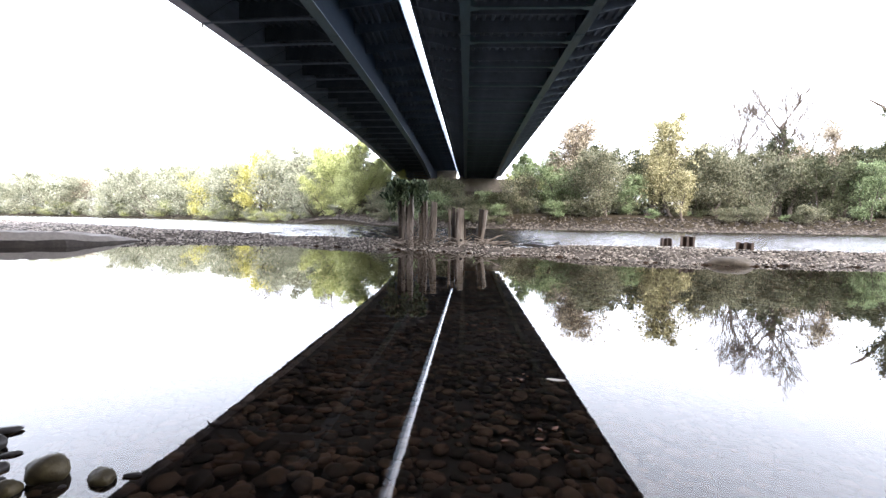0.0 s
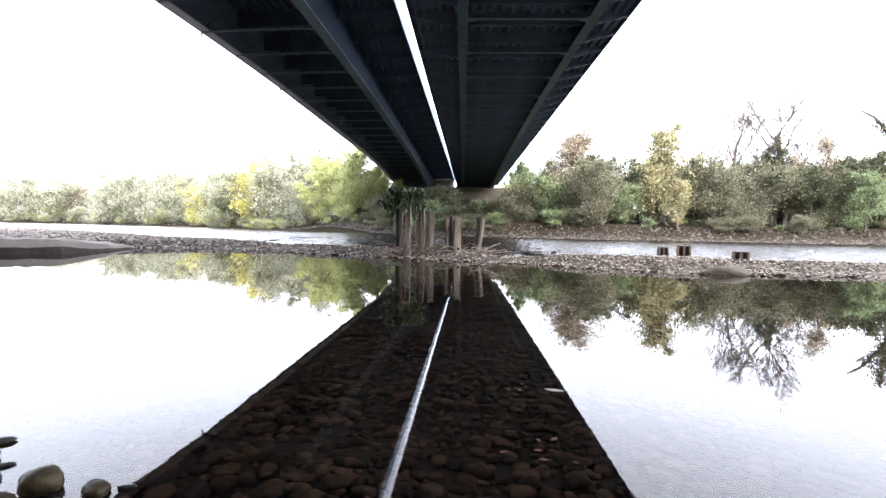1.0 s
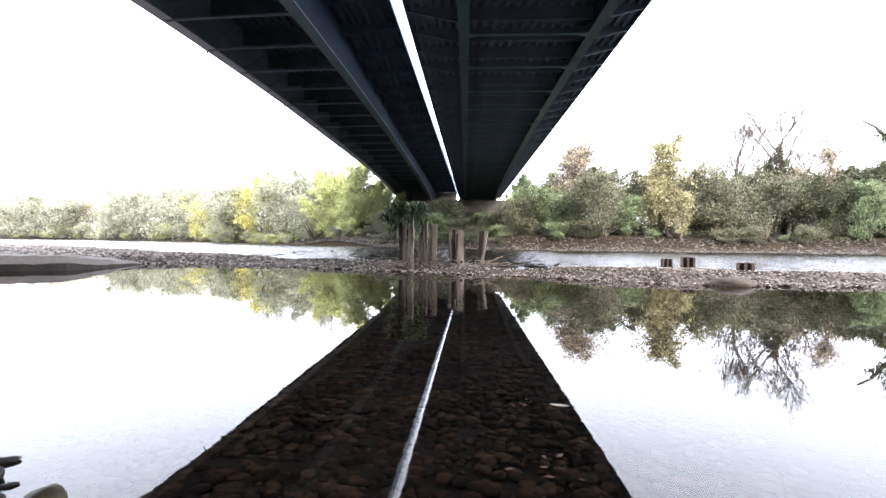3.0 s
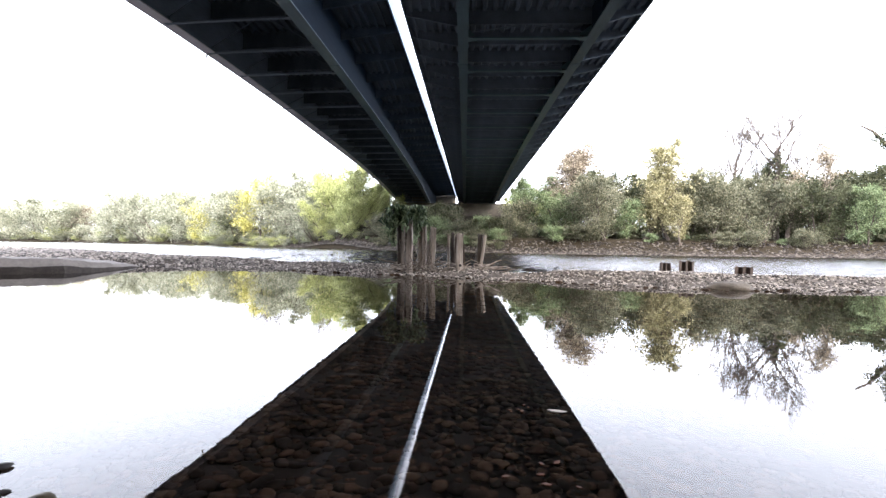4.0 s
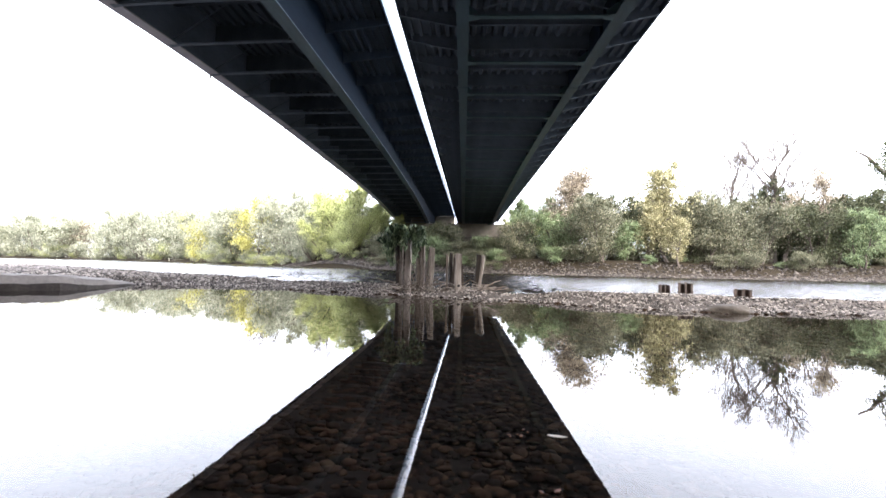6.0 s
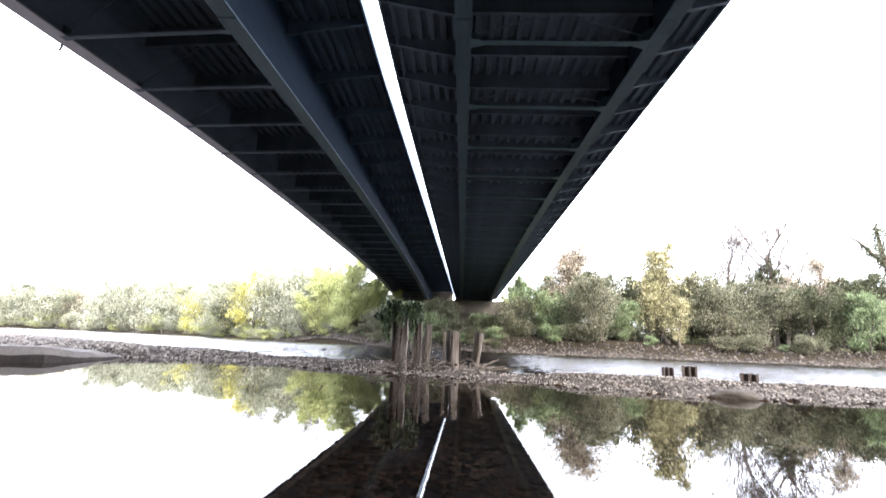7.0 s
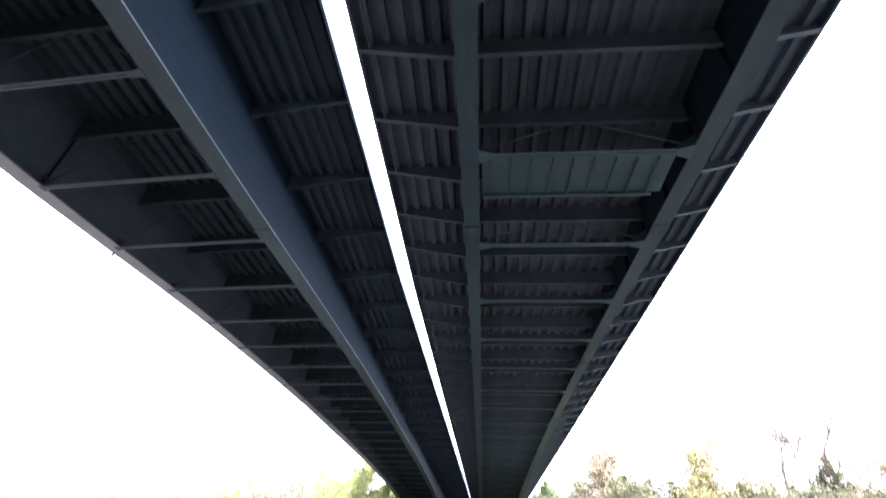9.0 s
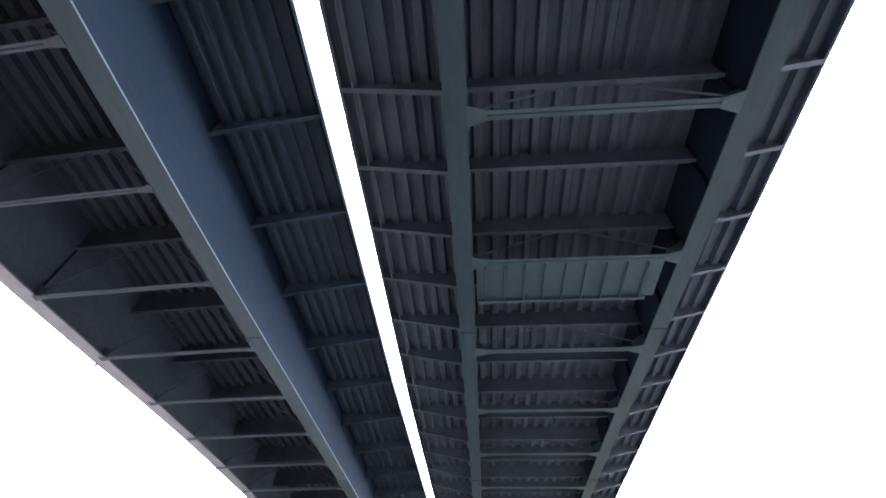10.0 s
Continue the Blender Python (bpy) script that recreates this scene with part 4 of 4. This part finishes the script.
# kind, bearing, rise above the horizon, metres behind the waterline, width
row([
    # far left reach
    ("pale", -60, 62, 9, 1.3), ("pale", 5, 68, 8, 1.3), ("pale", 40, 52, 12, 1.3), ("pale", 70, 74, 9, 1.2), ("pale", 105, 60, 6, 1.3), ("dark", 128, 50, 8, 1.4),
    ("pale", 150, 70, 7, 1.2), ("russet", 175, 66, 12, 1.2), ("pale", 205, 72, 6, 1.1), ("pale", 232, 70, 10, 1.1), ("dark", 228, 40, 5, 1.2), ("pale", 262, 82, 8, 1.1),
    ("bare", 255, 92, 14, 1.0), ("pale", 290, 86, 6, 1.1), ("pale", 315, 90, 9, 1.0), ("dark", 322, 44, 4, 1.1), ("pale", 345, 84, 10, 1.0), ("gold", 366, 66, 4, 1.0),
    ("pale", 385, 88, 8, 1.0), ("lime", 410, 92, 8, 1.0), ("gold", 464, 112, 4, 0.9), ("pale", 440, 88, 9, 1.1), ("dark", 425, 46, 3, 1.2), ("pale", 490, 96, 7, 1.0),
    ("pale", 520, 110, 7, 0.9), ("bare", 480, 128, 10, 0.8), ("pale", 548, 118, 6, 0.9), ("lime", 575, 112, 8, 0.9), ("bare", 578, 146, 9, 0.7), ("lime", 600, 118, 5, 0.8),
    ("lime", 622, 122, 6, 0.8), ("lime", 646, 144, 5, 0.6), ("lime", 640, 84, 3, 0.9), ("lime", 664, 104, 5, 0.8), ("lime", 684, 78, 5, 0.8), ("lime", 676, 92, 5, 1.0), ("lime", 692, 64, 5, 1.0), ("dark", 702, 52, 5, 0.8), ("lime", 630, 112, 12, 0.9), ("pale", 560, 74, 3, 1.0), ("lime", 584, 72, 3, 0.9), ("lime", 612, 84, 3, 0.9), ("lime", 652, 84, 3, 0.9),
    # round the abutment
    *[("bush", px, r, b, w) for px, r, b, w in ((716, 62, 7, 0.9), (738, 60, 9, 0.9), (752, 66, 8, 0.9), (768, 74, 8, 0.9), (787, 70, 9, 0.8), (700, 54, 6, 1.1), (778, 52, 5, 1.1), (803, 42, 8, 1.4), (820, 46, 6, 1.4), (836, 44, 9, 1.3),
      (852, 54, 7, 1.0), (868, 50, 6, 1.1), (886, 50, 9, 1.0), (650, 70, 20, 1.4), (668, 74, 24, 1.2), (684, 60, 24, 1.2), (908, 58, 6, 0.9), (922, 80, 7, 0.9), (745, 30, 3, 1.5), (775, 32, 3.5, 1.5), (812, 28, 3, 1.5), (845, 30, 3.5, 1.5), (880, 32, 3, 1.5), (708, 40, 4, 1.3))],
    ("lime", 778, 58, 16, 0.6), ("dark", 712, 50, 8, 0.9), ("dark", 862, 48, 16, 0.8), ("green", 908, 96, 30, 0.7), ("green", 926, 100, 30, 0.8), ("lime", 918, 84, 22, 0.8), ("lime", 690, 104, 25, 0.8), ("lime", 700, 84, 25, 0.7),
    # right bank
    ("green", 962, 118, 5, 0.8), ("green", 938, 98, 9, 0.55), ("lime", 985, 90, 12, 0.8), ("green", 940, 78, 4, 0.8), ("russet", 988, 180, 9, 1.0), ("russet", 1016, 172, 8, 1.0), ("russet", 1048, 160, 9, 1.1),
    ("willow", 1045, 120, 4, 0.85), ("green", 990, 96, 5, 1.0), ("green", 1015, 100, 6, 0.8), ("dark", 1005, 70, 9, 1.0), ("willow", 1075, 110, 3, 0.8), ("yellow", 1136, 180, 6, 0.85), ("yellow", 1165, 140, 9, 0.8), ("yellow", 1190, 122, 4, 0.9),
    ("yellow", 1208, 92, 3, 0.8), ("dark", 1165, 70, 6, 1.0), ("green", 1110, 80, 6, 0.9), ("dark", 1235, 118, 12, 1.0), ("willow", 1265, 118, 5, 0.95), ("willow", 1310, 132, 5, 0.95),
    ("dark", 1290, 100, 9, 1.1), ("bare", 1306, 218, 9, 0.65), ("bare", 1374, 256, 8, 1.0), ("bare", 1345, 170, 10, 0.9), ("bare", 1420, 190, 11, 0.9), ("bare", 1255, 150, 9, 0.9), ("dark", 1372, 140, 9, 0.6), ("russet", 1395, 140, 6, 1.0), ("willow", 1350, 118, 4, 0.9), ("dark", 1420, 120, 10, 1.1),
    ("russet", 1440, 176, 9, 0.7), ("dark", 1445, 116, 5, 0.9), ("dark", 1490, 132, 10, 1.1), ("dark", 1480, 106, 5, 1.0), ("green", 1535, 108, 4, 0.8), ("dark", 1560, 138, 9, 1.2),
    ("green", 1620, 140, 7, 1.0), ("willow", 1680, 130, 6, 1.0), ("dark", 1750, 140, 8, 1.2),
])
# undergrowth on the bank slopes
rb = random.Random(11)
ENV_X, ENV_R = [-60, 0, 150, 300, 460, 560, 640, 700, 900, 960, 1040, 1140, 1240, 1320, 1420, 1560, 1750], [60, 60, 62, 80, 90, 108, 115, 80, 80, 105, 130, 130, 112, 122, 116, 124, 130]
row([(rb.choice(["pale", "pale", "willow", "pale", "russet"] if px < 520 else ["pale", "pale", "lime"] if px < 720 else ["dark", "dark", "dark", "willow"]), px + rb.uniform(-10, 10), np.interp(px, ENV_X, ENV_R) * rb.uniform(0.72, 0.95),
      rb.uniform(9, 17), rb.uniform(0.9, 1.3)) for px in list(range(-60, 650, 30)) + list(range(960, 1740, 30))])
row([("palebush" if px < 640 else "bush", px + rb.uniform(-14, 14), rb.uniform(14, 34) * (0.8 if px < 500 else 1.2), rb.uniform(2.4, 7.0), rb.uniform(0.9, 1.5)) for px in list(range(-40, 700, 20)) + list(range(905, 1640, 20))])
row([("palebush" if px < 640 else "bush", px + rb.uniform(-8, 8), rb.uniform(26, 44), rb.uniform(9, 15), 1.5) for px in list(range(300, 600, 24)) + list(range(960, 1600, 24))])


row([("palebush" if px < 600 else "bush", px + rb.uniform(-5, 5), rb.uniform(9, 24), rb.uniform(1.2, 3.4), rb.uniform(1.1, 1.7)) for px in range(380, 905, 11)])
row([("lime" if px < 670 else "bush", px, rb.uniform(40, 70), rb.uniform(4, 9), rb.uniform(0.9, 1.2)) for px in range(560, 720, 16)])


def ivy_snag():
    """A dead trunk wrapped in ivy with one bare limb."""
    az = az_of(1592)
    d = bank_dist(az) + 8
    x, y = place_at(az, d)
    z = float(height(x, y))
    ob = tagged(new("ivy_snag"), "dead forked tree trunk wrapped in dark ivy", "tree", "bank trees")
    bm = bmesh.new()
    path = [Vector(p) for p in ((0, 0, -0.3), (0.1, 0, 4), (-0.1, 0, 8), (-0.4, 0, 10.5), (-0.5, 0, 12.4))]
    limb = [Vector(p) for p in ((-0.1, 0, 8.2), (-1.3, 0, 9.4), (-2.5, 0, 10.6), (-3.6, 0.1, 11.2))]
    for q, r0 in ((path, 0.34), (limb, 0.2)):
        for i in range(len(q) - 1):
            rod(q[i], q[i + 1], r0 * (1 - i * 0.2), r0 * (1 - (i + 1) * 0.2), 8, bm)
    part("trunk", bm, BARK, ob)
    c = np.array([path[i].lerp(path[i + 1], u) for i in range(1, 4) for u in (0, 0.25, 0.5, 0.75)] + [limb[i].lerp(limb[i + 1], u) for i in range(2) for u in (0, 0.5)])
    v, f = leaves_at(c, 2600, np.full(len(c), 0.38), 0.14, 0.4)
    part("crown", from_arrays("crown", v, f, DARKLEAF), DARKLEAF, ob, "dark ivy leaves")
    at(ob, x, y, z)


ivy_snag()


def pile_plant():
    """A leafy plant rooted on the tops of the piles, hanging over."""
    ob = tagged(new("hanging_shrub"), "dark green shrub with long drooping leaves rooted on the timber piles", "shrub")
    bm = bmesh.new()
    tips = []
    for i in range(22):
        a = RNG.uniform(0, 6.283)
        p = Vector((RNG.normal(0, 0.06), RNG.normal(0, 0.05), 0.0))
        d = Vector((math.cos(a) * 0.9 - 0.12, math.sin(a) * 0.5, RNG.uniform(0.2, 1.9))).normalized()
        sag = RNG.uniform(0.25, 0.6)
        for k in range(RNG.integers(4, 11)):
            q = p + d * 0.1
            rod(p, q, 0.006, 0.004, 4, bm)
            d = (d + Vector((RNG.normal(0, 0.12), RNG.normal(0, 0.12), -sag))).normalized()
            p = q
            tips.append(p)
    part("stems", bm, BARK, ob)
    c = np.array(tips)
    v, f = leaves_at(c, 1900, np.full(len(c), 0.05), 0.085, 2.4)
    part("foliage", from_arrays("foliage", v, f, HANGLEAF), HANGLEAF, ob)
    at(ob, -1.3, 9.75, 1.2, s=0.78)


pile_plant()
